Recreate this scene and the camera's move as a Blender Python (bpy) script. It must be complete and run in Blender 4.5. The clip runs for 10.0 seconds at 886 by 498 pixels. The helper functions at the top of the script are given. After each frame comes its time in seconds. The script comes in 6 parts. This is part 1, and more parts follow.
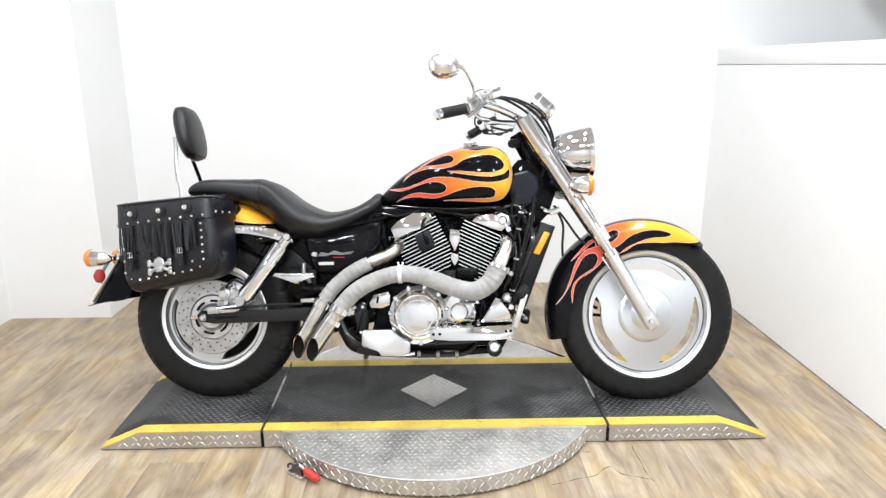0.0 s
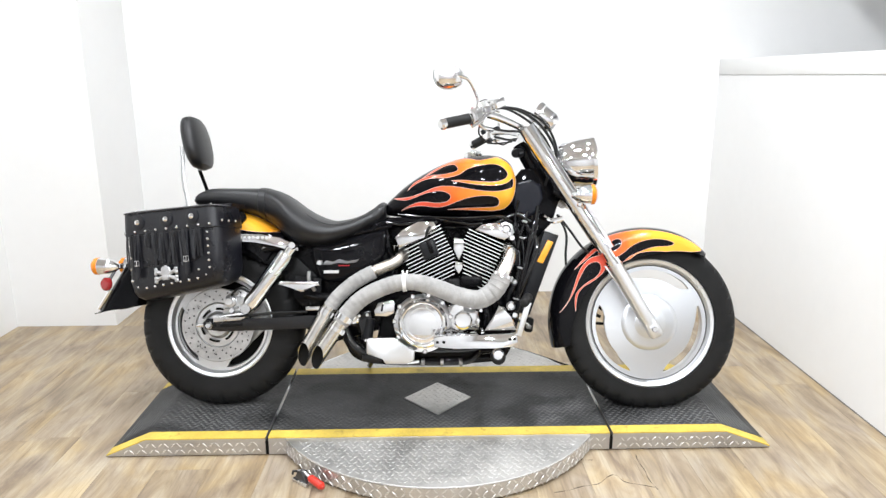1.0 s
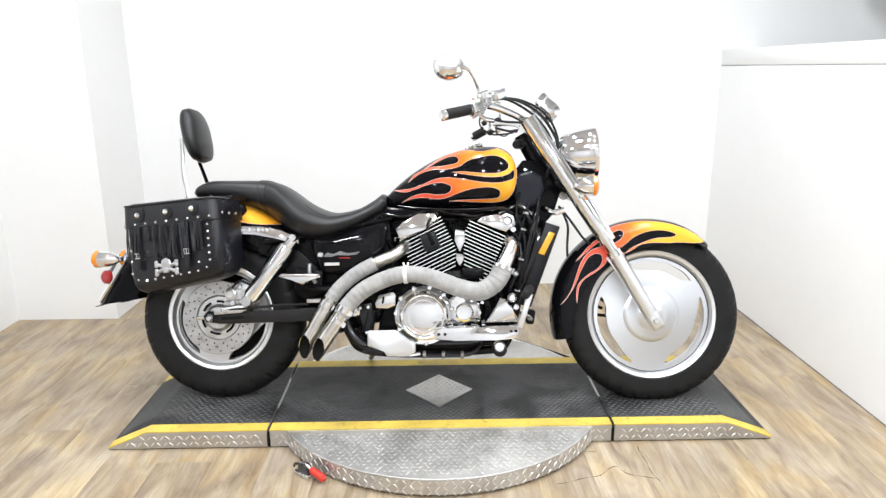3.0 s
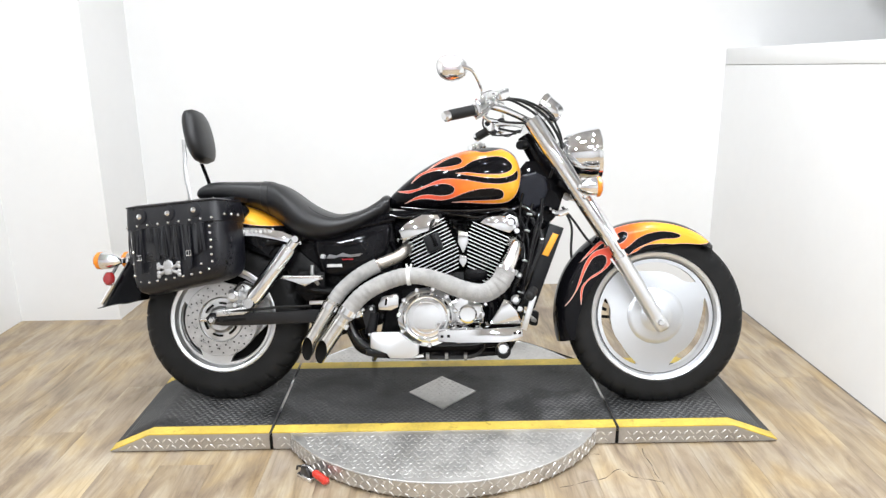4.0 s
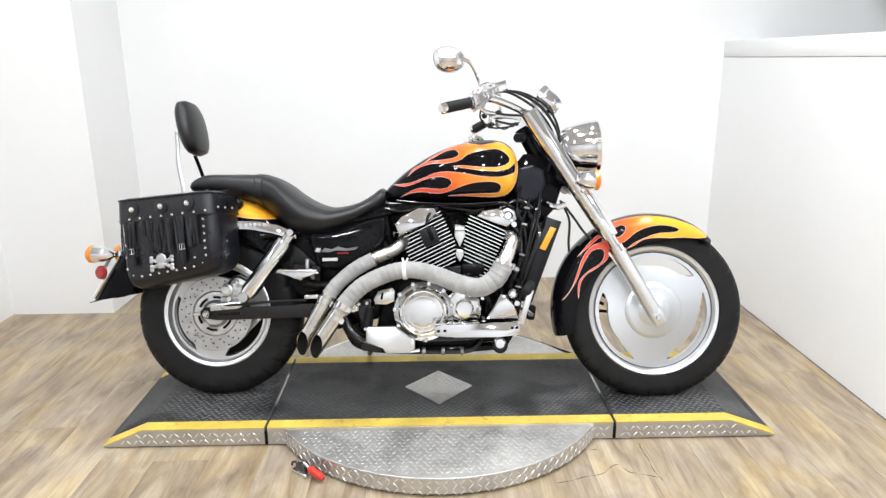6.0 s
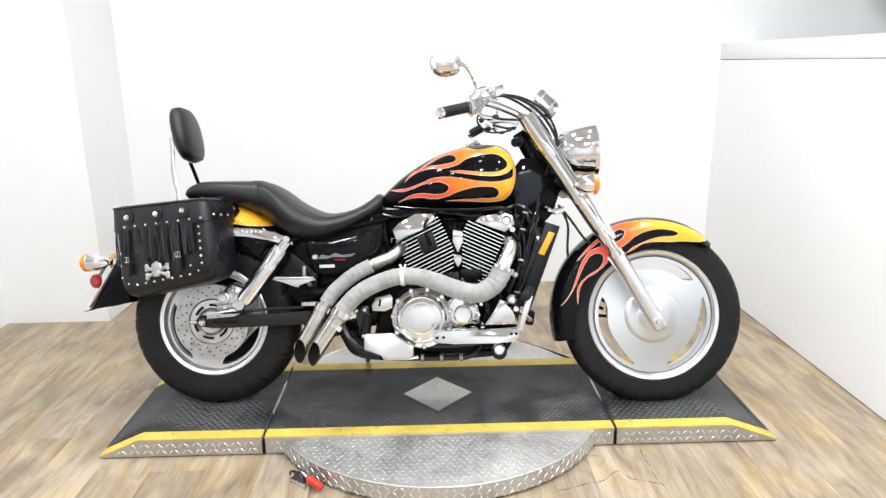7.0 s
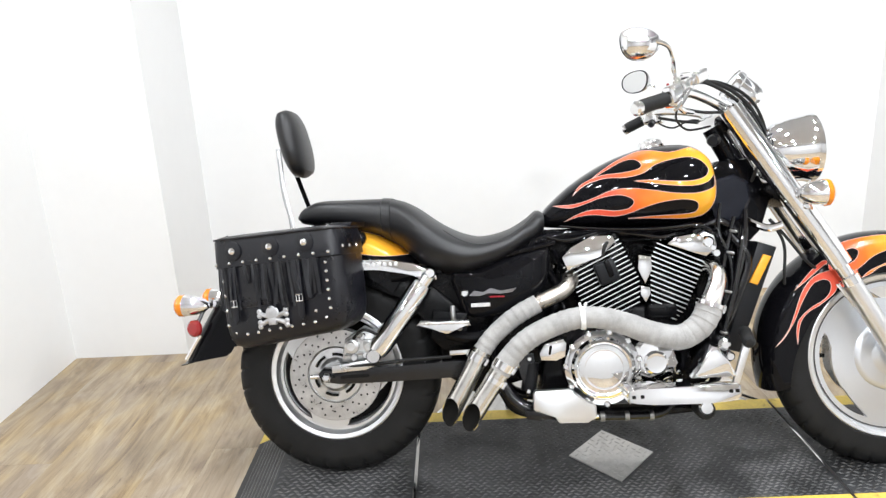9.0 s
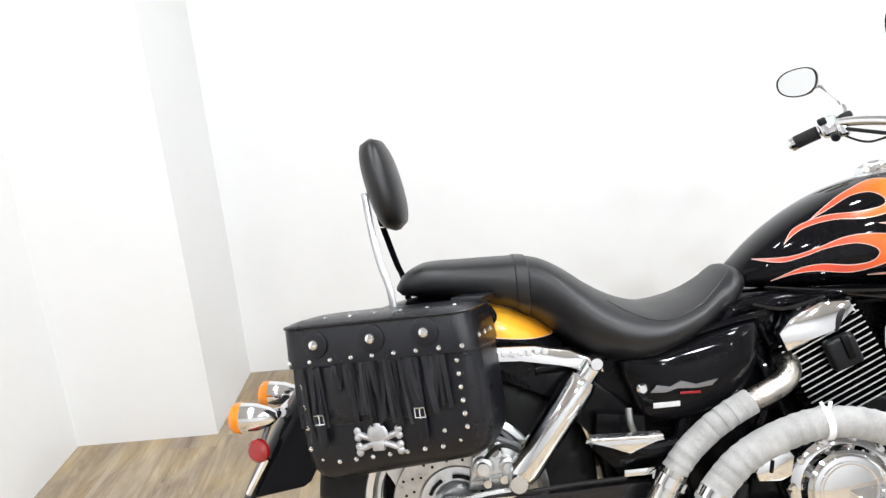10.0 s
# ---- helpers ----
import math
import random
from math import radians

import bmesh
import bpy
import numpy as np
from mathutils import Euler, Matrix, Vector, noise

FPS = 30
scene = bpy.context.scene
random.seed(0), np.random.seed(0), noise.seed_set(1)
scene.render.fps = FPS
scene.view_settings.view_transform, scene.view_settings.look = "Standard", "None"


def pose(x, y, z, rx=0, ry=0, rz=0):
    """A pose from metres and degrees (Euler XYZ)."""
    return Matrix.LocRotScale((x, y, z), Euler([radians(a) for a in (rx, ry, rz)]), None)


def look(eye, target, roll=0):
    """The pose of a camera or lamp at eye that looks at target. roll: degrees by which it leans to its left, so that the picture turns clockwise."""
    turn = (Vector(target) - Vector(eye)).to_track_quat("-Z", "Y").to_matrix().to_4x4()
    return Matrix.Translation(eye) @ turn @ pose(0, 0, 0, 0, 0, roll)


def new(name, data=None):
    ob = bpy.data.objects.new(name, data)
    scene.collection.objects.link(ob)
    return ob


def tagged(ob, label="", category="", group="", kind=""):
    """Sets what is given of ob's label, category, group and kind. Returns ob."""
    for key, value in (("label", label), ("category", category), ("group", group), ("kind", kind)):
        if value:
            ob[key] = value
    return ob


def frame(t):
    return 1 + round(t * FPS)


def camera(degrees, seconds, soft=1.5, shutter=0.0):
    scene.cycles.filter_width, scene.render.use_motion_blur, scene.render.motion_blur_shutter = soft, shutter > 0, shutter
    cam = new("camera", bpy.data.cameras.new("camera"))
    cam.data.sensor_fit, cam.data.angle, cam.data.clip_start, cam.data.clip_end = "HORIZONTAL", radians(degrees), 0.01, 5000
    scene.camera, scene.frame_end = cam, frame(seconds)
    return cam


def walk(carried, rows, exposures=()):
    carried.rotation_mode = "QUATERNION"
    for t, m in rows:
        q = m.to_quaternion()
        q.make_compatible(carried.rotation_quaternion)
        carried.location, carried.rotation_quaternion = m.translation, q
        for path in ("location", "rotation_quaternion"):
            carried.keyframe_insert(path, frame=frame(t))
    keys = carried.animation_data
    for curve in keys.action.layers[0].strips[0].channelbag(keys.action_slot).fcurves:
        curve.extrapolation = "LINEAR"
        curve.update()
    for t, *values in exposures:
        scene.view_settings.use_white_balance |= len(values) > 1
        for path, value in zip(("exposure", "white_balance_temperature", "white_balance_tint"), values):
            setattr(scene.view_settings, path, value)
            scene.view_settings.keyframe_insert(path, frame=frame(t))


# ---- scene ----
cam = camera(65.2, 10.0, soft=1.4)
PATH = [
    (0, (0.013, -2.431, 1.308), (0.057, -0.498, 0.794), -0.3),
    (0.5, (0.008, -2.438, 1.311), (0.055, -0.503, 0.807), -0.3),
    (1, (0.008, -2.45, 1.309), (0.044, -0.51, 0.822), -0.3),
    (1.5, (0.011, -2.453, 1.31), (0.044, -0.513, 0.824), -0.4),
    (2, (0.012, -2.453, 1.308), (0.047, -0.515, 0.818), -0.6),
    (2.5, (0.011, -2.448, 1.302), (0.046, -0.513, 0.798), -0.5),
    (4, (0.008, -2.427, 1.309), (0.032, -0.493, 0.799), -0.6),
    (4.5, (0.003, -2.418, 1.31), (0.037, -0.494, 0.766), -0.5),
    (5, (0.005, -2.418, 1.309), (0.037, -0.488, 0.784), -0.5),
    (5.5, (0.005, -2.412, 1.308), (0.039, -0.485, 0.773), -0.3),
    (7, (0.001, -2.381, 1.311), (0.047, -0.451, 0.789), -0.8),
    (7.5, (-0.008, -2.362, 1.316), (0.05, -0.432, 0.794), -0.2),
    (8, (-0.079, -2.306, 1.321), (-0.006, -0.38, 0.789), 0.1),
    (8.3, (-0.169, -2.257, 1.308), (-0.084, -0.341, 0.742), -0.9),
    (8.5, (-0.224, -2.172, 1.3), (-0.146, -0.268, 0.695), -1.0),
    (8.7, (-0.307, -2.059, 1.295), (-0.310, -0.151, 0.696), -1.5),
    (9, (-0.423, -1.839, 1.325), (-0.461, 0.08, 0.761), -3.0),
    (9.2, (-0.520, -1.720, 1.337), (-0.604, 0.193, 0.766), -2.6),
    (9.5, (-0.658, -1.534, 1.347), (-0.621, 0.381, 0.77), -4.3),
    (9.7, (-0.724, -1.429, 1.358), (-0.665, 0.479, 0.766), -4.3),
    (10, (-0.792, -1.231, 1.338), (-0.785, 0.69, 0.782), -4.9),
]
EXPOSURES = [(0.0, 0.0), (2.5, 0.0), (4.0, -0.06), (4.5, -0.12), (5.5, -0.14), (7.0, -0.02), (8.5, 0.0), (9.5, 0.0), (10.0, 0.0)]
walk(cam, [(t, look(eye, target, roll)) for t, eye, target, roll in PATH], EXPOSURES)

# ---- light ----
world = bpy.data.worlds.new("world")
scene.world = world
world.use_nodes = True
world.node_tree.nodes["Background"].inputs[0].default_value = (0.8, 0.85, 0.9, 1)
world.node_tree.nodes["Background"].inputs[1].default_value = 0.2
LAMP_WATTS = 23.0
CEILING = 2.9
WEST, EAST, NORTH, SOUTH = -2.23, 1.688, 1.655, -5.0
BAY, HALL_W, HALL_E = -0.9, -4.5, 4.5
JUT_X, JUT_Y = -1.698, 1.132
SIDE_E = 2.95
TOP = 0.07

# ---- materials ----


def mat(name, col, rough=0.5, metal=0.0, coat=0.0, var=0.08, vscale=6.0, bump=0.0, bscale=300.0, rvar=0.1, stretch=(1, 1, 1), sheen=0.0, spec=0.5, stain=None):
    """A surface with broad and fine variation; stain: (scale, depth, threshold) of dark blotches."""
    m = bpy.data.materials.new(name)
    m.use_nodes = True
    nt = m.node_tree
    n, l = nt.nodes, nt.links
    b = n["Principled BSDF"]
    tc = n.new("ShaderNodeTexCoord")
    mp = n.new("ShaderNodeMapping")
    mp.inputs["Scale"].default_value = stretch
    l.new(tc.outputs["Object"], mp.inputs[0])
    big = n.new("ShaderNodeTexNoise")
    big.inputs["Scale"].default_value, big.inputs["Detail"].default_value = vscale, 5
    fine = n.new("ShaderNodeTexNoise")
    fine.inputs["Scale"].default_value, fine.inputs["Detail"].default_value = vscale * 14, 3
    l.new(mp.outputs[0], big.inputs[0])
    l.new(mp.outputs[0], fine.inputs[0])
    add = n.new("ShaderNodeMath")
    add.operation = "MULTIPLY_ADD"
    l.new(fine.outputs[0], add.inputs[0])
    add.inputs[1].default_value = 0.4
    l.new(big.outputs[0], add.inputs[2])
    rng = n.new("ShaderNodeMapRange")
    rng.inputs["From Min"].default_value, rng.inputs["From Max"].default_value = 0.4, 1.0
    l.new(add.outputs[0], rng.inputs[0])
    mix = n.new("ShaderNodeMix")
    mix.data_type = "RGBA"
    mix.inputs[6].default_value = (*[min(1, v * (1 - var)) for v in col], 1)
    mix.inputs[7].default_value = (*[min(1, v * (1 + var)) for v in col], 1)
    l.new(rng.outputs[0], mix.inputs[0])
    colour = mix.outputs[2]
    if stain:
        sn = n.new("ShaderNodeTexNoise")
        sn.inputs["Scale"].default_value, sn.inputs["Detail"].default_value, sn.inputs["Distortion"].default_value = stain[0], 7, 0.6
        l.new(mp.outputs[0], sn.inputs[0])
        sr = n.new("ShaderNodeMapRange")
        sr.inputs["From Min"].default_value, sr.inputs["From Max"].default_value = stain[2], stain[2] + 0.14
        sr.inputs["To Min"].default_value, sr.inputs["To Max"].default_value = 0.0, stain[1]
        l.new(sn.outputs[0], sr.inputs[0])
        sm = n.new("ShaderNodeMix")
        sm.data_type = "RGBA"
        sm.inputs[7].default_value = (*[v * 0.25 for v in col], 1)
        l.new(sr.outputs[0], sm.inputs[0])
        l.new(colour, sm.inputs[6])
        colour = sm.outputs[2]
    l.new(colour, b.inputs["Base Color"])
    rr = n.new("ShaderNodeMapRange")
    rr.inputs["To Min"].default_value, rr.inputs["To Max"].default_value = max(0, rough * (1 - rvar)), min(1, rough * (1 + rvar))
    l.new(rng.outputs[0], rr.inputs[0])
    l.new(rr.outputs[0], b.inputs["Roughness"])
    b.inputs["Metallic"].default_value = metal
    b.inputs["Specular IOR Level"].default_value = spec
    b.inputs["Coat Weight"].default_value = coat
    b.inputs["Coat Roughness"].default_value = 0.03
    b.inputs["Sheen Weight"].default_value = sheen
    if bump:
        bn = n.new("ShaderNodeTexNoise")
        bn.inputs["Scale"].default_value, bn.inputs["Detail"].default_value = bscale, 4
        l.new(mp.outputs[0], bn.inputs[0])
        bb = n.new("ShaderNodeBump")
        bb.inputs["Strength"].default_value, bb.inputs["Distance"].default_value = bump, 0.002
        l.new(bn.outputs[0], bb.inputs["Height"])
        l.new(bb.outputs[0], b.inputs["Normal"])
    return m


def lens(name, col, rough=0.12):
    m = mat(name, col, rough, coat=0.6, var=0.12, vscale=60)
    m.node_tree.nodes["Principled BSDF"].inputs["Transmission Weight"].default_value = 0.25
    return m


CHROME = mat("chrome", (0.88, 0.89, 0.905), 0.05, 1.0, var=0.03, rvar=0.5)
STEEL = mat("brushed_steel", (0.74, 0.745, 0.75), 0.26, 1.0, var=0.1, vscale=9, bump=0.05, bscale=500, rvar=0.3)
ALLOY = mat("machined_alloy", (0.80, 0.81, 0.82), 0.34, 1.0, var=0.03, vscale=5, rvar=0.06)
CASTING = mat("cast_alloy", (0.68, 0.685, 0.69), 0.38, 1.0, var=0.15, vscale=30, bump=0.2, bscale=400)
DULL = mat("dull_steel", (0.42, 0.42, 0.425), 0.38, 1.0, var=0.12, vscale=20, rvar=0.2)
GLOSS = mat("black_gloss_paint", (0.004, 0.004, 0.005), 0.04, 0.0, coat=0.0, spec=0.17, var=0.2, rvar=0.3)
SATIN = mat("black_satin_paint", (0.003, 0.003, 0.0035), 0.26, 0.0, spec=0.13, var=0.3, vscale=15, bump=0.06)
HOSE = mat("shiny_black_hose", (0.005, 0.005, 0.006), 0.14, spec=0.45, var=0.2, vscale=30)
PLASTIC = mat("dark_plastic", (0.006, 0.0065, 0.008), 0.36, spec=0.24, var=0.2, vscale=20, bump=0.1, bscale=600)
FRINGE = mat("soft_fringe_leather", (0.018, 0.0185, 0.023), 0.40, spec=0.6, var=0.5, vscale=30, bump=0.2, bscale=300, sheen=0.05)
LEATHER = mat("black_leather", (0.0058, 0.0060, 0.0088), 0.31, coat=0.0, spec=0.40, var=0.35, vscale=14, bump=0.28, bscale=420, rvar=0.25)
VINYL = mat("black_seat_vinyl", (0.004, 0.004, 0.005), 0.40, coat=0.0, spec=0.52, var=0.2, vscale=9, bump=0.04, bscale=900, rvar=0.15)
TYRE = mat("tyre_rubber", (0.011, 0.011, 0.0112), 0.5, spec=0.18, var=0.35, vscale=14, bump=0.12, bscale=300)
RUBBER = mat("grip_rubber", (0.010, 0.010, 0.010), 0.6, spec=0.3, var=0.2, vscale=30, bump=0.2)
WRAP = mat("exhaust_wrap", (0.32, 0.314, 0.304), 0.85, var=0.3, vscale=22, bump=0.6, bscale=500, sheen=0.2)
BLUED = mat("heat_tinted_chrome", (0.74, 0.725, 0.69), 0.2, 1.0, var=0.22, vscale=22, rvar=0.4)
SCORCHED = mat("heat_stained_steel", (0.50, 0.465, 0.42), 0.3, 1.0, var=0.35, vscale=25, rvar=0.4)
AMBER = lens("amber_lens", (0.95, 0.28, 0.01))
REFLEX = lens("amber_reflector", (1.0, 0.42, 0.02), 0.25)
RED = lens("red_lens", (0.34, 0.004, 0.006))
CLEAR = lens("clear_lens", (0.75, 0.77, 0.78), 0.05)
MIRROR = mat("mirror_glass", (0.76, 0.77, 0.77), 0.01, 1.0, var=0.01)
# Soot in pipe bores, dark parts, and painted shade in slots, holes and gaps.
BLACKED = mat("soot_and_shade_black", (0.008, 0.0075, 0.007), 0.8, spec=0.15, var=0.3, vscale=40)
CALIPER = mat("dark_cast_alloy", (0.30, 0.30, 0.295), 0.42, 1.0, var=0.2, vscale=30, bump=0.2, bscale=400)
SHROUD = mat("glossy_dark_plastic", (0.007, 0.008, 0.013), 0.2, spec=0.28, var=0.2, vscale=20)
DISC = mat("worn_brake_steel", (0.60, 0.595, 0.59), 0.34, 1.0, var=0.2, vscale=40, rvar=0.3)
ARM = mat("semi_gloss_black_paint", (0.009, 0.009, 0.010), 0.2, spec=0.45, var=0.3, vscale=20, bump=0.05)
DARKMETAL = mat("dark_steel", (0.11, 0.11, 0.115), 0.42, 1.0, var=0.2, vscale=30)
PEWTER = mat("pewter", (0.50, 0.50, 0.51), 0.48, 0.85, var=0.2, vscale=60, bump=0.3, bscale=500)
WHITE = mat("white_wall_paint", (0.82, 0.82, 0.815), 0.62, var=0.025, vscale=1.2, bump=0.05, bscale=180)
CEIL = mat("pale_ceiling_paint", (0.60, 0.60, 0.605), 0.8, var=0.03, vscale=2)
# Unseen hall walls, greyed so black paint and chrome reflect less white.
GREYWALL = mat("hall_reflection_grey", (0.55, 0.55, 0.555), 0.7, var=0.05, vscale=1.5)
TRIM = mat("white_gloss_trim", (0.80, 0.80, 0.79), 0.35, var=0.03, vscale=4)
LUG = mat("worn_rubber_lug", (0.072, 0.071, 0.069), 0.5, spec=0.45, var=0.95, vscale=3.0, rvar=0.3, stain=(4.5, 0.85, 0.52))
MATRUB = mat("ribbed_rubber_mat", (0.034, 0.034, 0.035), 0.5, spec=0.35, var=0.75, vscale=3.5, bump=0.15, bscale=250, rvar=0.2, stain=(4.5, 0.8, 0.52))
YELLOW = mat("yellow_edge_paint", (0.60, 0.435, 0.075), 0.55, var=0.34, vscale=9, bump=0.1, bscale=200, stain=(26.0, 0.6, 0.60))
TREAD = mat("polished_tread_bar", (0.78, 0.775, 0.765), 0.40, 1.0, var=0.06, vscale=9, rvar=0.3)
SIDEPLATE = mat("scuffed_side_plate", (0.52, 0.51, 0.50), 0.46, 0.9, var=0.16, vscale=7, bump=0.1, bscale=220, rvar=0.3)
PLATE = mat("diamond_plate", (0.54, 0.527, 0.507), 0.44, 0.78, var=0.28, vscale=5, bump=0.1, bscale=220, rvar=0.35, stain=(7.0, 0.28, 0.52))
REDGRIP = mat("red_plastic_grip", (0.55, 0.03, 0.015), 0.35, coat=0.3, var=0.15, vscale=40)
TIEWHITE = mat("white_nylon", (0.75, 0.75, 0.74), 0.5)
BADGE = mat("grey_badge_print", (0.22, 0.22, 0.23), 0.3, 0.6)
BADGERED = mat("red_badge_print", (0.26, 0.006, 0.012), 0.3)
STICKER = mat("silver_sticker", (0.62, 0.62, 0.62), 0.4, 0.3, var=0.15, vscale=80)
CRACK = mat("dark_brown_crack", (0.07, 0.055, 0.04), 0.9, var=0.4, vscale=40)
LINE_GREY = mat("dark_grey_line", (0.16, 0.15, 0.14), 0.8, var=0.6, vscale=9)
GROUT = mat("brown_floor", (0.30, 0.245, 0.175), 0.5)


def flame_paint(name, x0, x1, cols, coat=0.35):
    """Airbrushed paint that shifts along x from the tips to the body of the flame."""
    m = mat(name, cols[0], 0.2, coat=coat, spec=0.3)
    nt = m.node_tree
    n, l = nt.nodes, nt.links
    b = n["Principled BSDF"]
    tc = n.new("ShaderNodeTexCoord")
    sep = n.new("ShaderNodeSeparateXYZ")
    l.new(tc.outputs["Object"], sep.inputs[0])
    noi = n.new("ShaderNodeTexNoise")
    noi.inputs["Scale"].default_value = 18
    l.new(tc.outputs["Object"], noi.inputs[0])
    wob = n.new("ShaderNodeMath")
    wob.operation = "MULTIPLY_ADD"
    l.new(noi.outputs[0], wob.inputs[0])
    wob.inputs[1].default_value = (x1 - x0) * 0.18
    l.new(sep.outputs[0], wob.inputs[2])
    rg = n.new("ShaderNodeMapRange")
    rg.inputs["From Min"].default_value, rg.inputs["From Max"].default_value = x0, x1
    l.new(wob.outputs[0], rg.inputs[0])
    cr = n.new("ShaderNodeValToRGB")
    cr.color_ramp.elements[0].color = (*cols[0], 1)
    cr.color_ramp.elements[-1].color = (*cols[-1], 1)
    for k, c in enumerate(cols[1:-1]):
        cr.color_ramp.elements.new((k + 1) / (len(cols) - 1)).color = (*c, 1)
    l.new(rg.outputs[0], cr.inputs[0])
    l.new(cr.outputs[0], b.inputs["Base Color"])
    return m


PINK, REDO, ORANGE, GOLD = (0.66, 0.22, 0.20), (0.70, 0.085, 0.045), (0.80, 0.150, 0.018), (0.86, 0.42, 0.035)
FLAME_TANK = flame_paint("tank_flame_paint", -0.12, 0.33, [PINK, REDO, REDO, ORANGE, (0.84, 0.27, 0.025), GOLD])
FLAME_FENDER = flame_paint("fender_flame_paint", 0.50, 0.99, [PINK, REDO, REDO, ORANGE, GOLD, GOLD])
AMBERGOLD = (0.86, 0.34, 0.02)
FLAME_REAR = flame_paint("rear_flame_paint", -0.80, -0.57, [AMBERGOLD, GOLD, GOLD, AMBERGOLD])
PINSTRIPE = mat("pale_pinstripe", (0.70, 0.44, 0.38), 0.25, coat=0.8)


def wood():
    """Worn oak laminate: long figure, broad tint patches, fine grain and a few dark checks."""
    m = bpy.data.materials.new("oak_plank")
    m.use_nodes = True
    nt = m.node_tree
    n, l = nt.nodes, nt.links
    b = n["Principled BSDF"]
    tc, info = n.new("ShaderNodeTexCoord"), n.new("ShaderNodeObjectInfo")
    sc = n.new("ShaderNodeVectorMath")
    sc.operation = "MULTIPLY_ADD"
    l.new(info.outputs["Random"], sc.inputs[0])
    sc.inputs[1].default_value = (37, 53, 11)
    l.new(tc.outputs["Object"], sc.inputs[2])

    def grain(scale, detail, distortion=0.0, rough=0.55):
        mp, t = n.new("ShaderNodeMapping"), n.new("ShaderNodeTexNoise")
        mp.inputs["Scale"].default_value = scale
        l.new(sc.outputs[0], mp.inputs[0])
        l.new(mp.outputs[0], t.inputs[0])
        t.inputs["Scale"].default_value, t.inputs["Detail"].default_value = 1.0, detail
        t.inputs["Distortion"].default_value, t.inputs["Roughness"].default_value = distortion, rough
        return t.outputs[0]

    def ramp(source, *stops):
        cr = n.new("ShaderNodeValToRGB")
        e = cr.color_ramp.elements
        e[0].position, e[0].color = stops[0][0], (*stops[0][1], 1)
        e[1].position, e[1].color = stops[-1][0], (*stops[-1][1], 1)
        for p, c in stops[1:-1]:
            e.new(p).color = (*c, 1)
        l.new(source, cr.inputs[0])
        return cr.outputs[0]

    def mixed(kind, share, a, c):
        mx = n.new("ShaderNodeMix")
        mx.data_type, mx.blend_type = "RGBA", kind
        mx.inputs[0].default_value = share
        l.new(a, mx.inputs[6])
        l.new(c, mx.inputs[7])
        return mx.outputs[2]

    figure = ramp(grain((13, 2.5, 9), 7, 0.9, 0.62), (0.33, (0.218, 0.164, 0.110)), (0.46, (0.315, 0.248, 0.170)), (0.56, (0.382, 0.312, 0.222)), (0.70, (0.45, 0.388, 0.298)))
    patch = ramp(grain((6.0, 3.0, 3), 4, 0.6), (0.34, (0.78, 0.76, 0.79)), (0.50, (1.0, 0.98, 0.94)), (0.66, (1.13, 1.04, 0.82)))
    fine = grain((120, 5, 50), 4)
    lines = ramp(fine, (0.30, (0.58, 0.55, 0.52)), (0.52, (1.0, 1.0, 1.0)))
    checks = ramp(grain((24, 4.5, 9), 5, 1.2, 0.7), (0.26, (0.50, 0.45, 0.42)), (0.36, (1.0, 1.0, 1.0)))
    col = mixed("MULTIPLY", 1.0, figure, patch)
    col = mixed("MULTIPLY", 0.5, col, lines)
    col = mixed("MULTIPLY", 0.8, col, checks)
    hs, rv = n.new("ShaderNodeHueSaturation"), n.new("ShaderNodeMapRange")
    rv.inputs["To Min"].default_value, rv.inputs["To Max"].default_value = 0.94, 1.06
    l.new(info.outputs["Random"], rv.inputs[0])
    l.new(rv.outputs[0], hs.inputs["Value"])
    l.new(col, hs.inputs["Color"])
    l.new(hs.outputs[0], b.inputs["Base Color"])
    b.inputs["Roughness"].default_value = 0.36
    bp = n.new("ShaderNodeBump")
    bp.inputs["Strength"].default_value, bp.inputs["Distance"].default_value = 0.15, 0.001
    l.new(fine, bp.inputs["Height"])
    l.new(bp.outputs[0], b.inputs["Normal"])
    return m


WOOD = wood()


def turned(name, cx, cz):
    """Bright alloy with fine turning rings about an axle along y."""
    m = mat(name, (0.70, 0.725, 0.76), 0.36, 1.0, var=0.02, vscale=5, rvar=0.06)
    nt = m.node_tree
    n, l = nt.nodes, nt.links
    tc, mp, wv, bp = n.new("ShaderNodeTexCoord"), n.new("ShaderNodeMapping"), n.new("ShaderNodeTexWave"), n.new("ShaderNodeBump")
    mp.inputs["Location"].default_value = (-cx, 0, -cz)
    l.new(tc.outputs["Object"], mp.inputs[0])
    wv.wave_type, wv.rings_direction = "RINGS", "Y"
    wv.inputs["Scale"].default_value, wv.inputs["Distortion"].default_value = 38.0, 0.3
    l.new(mp.outputs[0], wv.inputs[0])
    bp.inputs["Strength"].default_value, bp.inputs["Distance"].default_value = 0.012, 0.001
    l.new(wv.outputs["Color"], bp.inputs["Height"])
    l.new(bp.outputs[0], n["Principled BSDF"].inputs["Normal"])
    tn = n.new("ShaderNodeTangent")
    tn.direction_type, tn.axis = "RADIAL", "Y"
    l.new(tn.outputs[0], n["Principled BSDF"].inputs["Tangent"])
    n["Principled BSDF"].inputs["Anisotropic"].default_value = 0.4
    return m

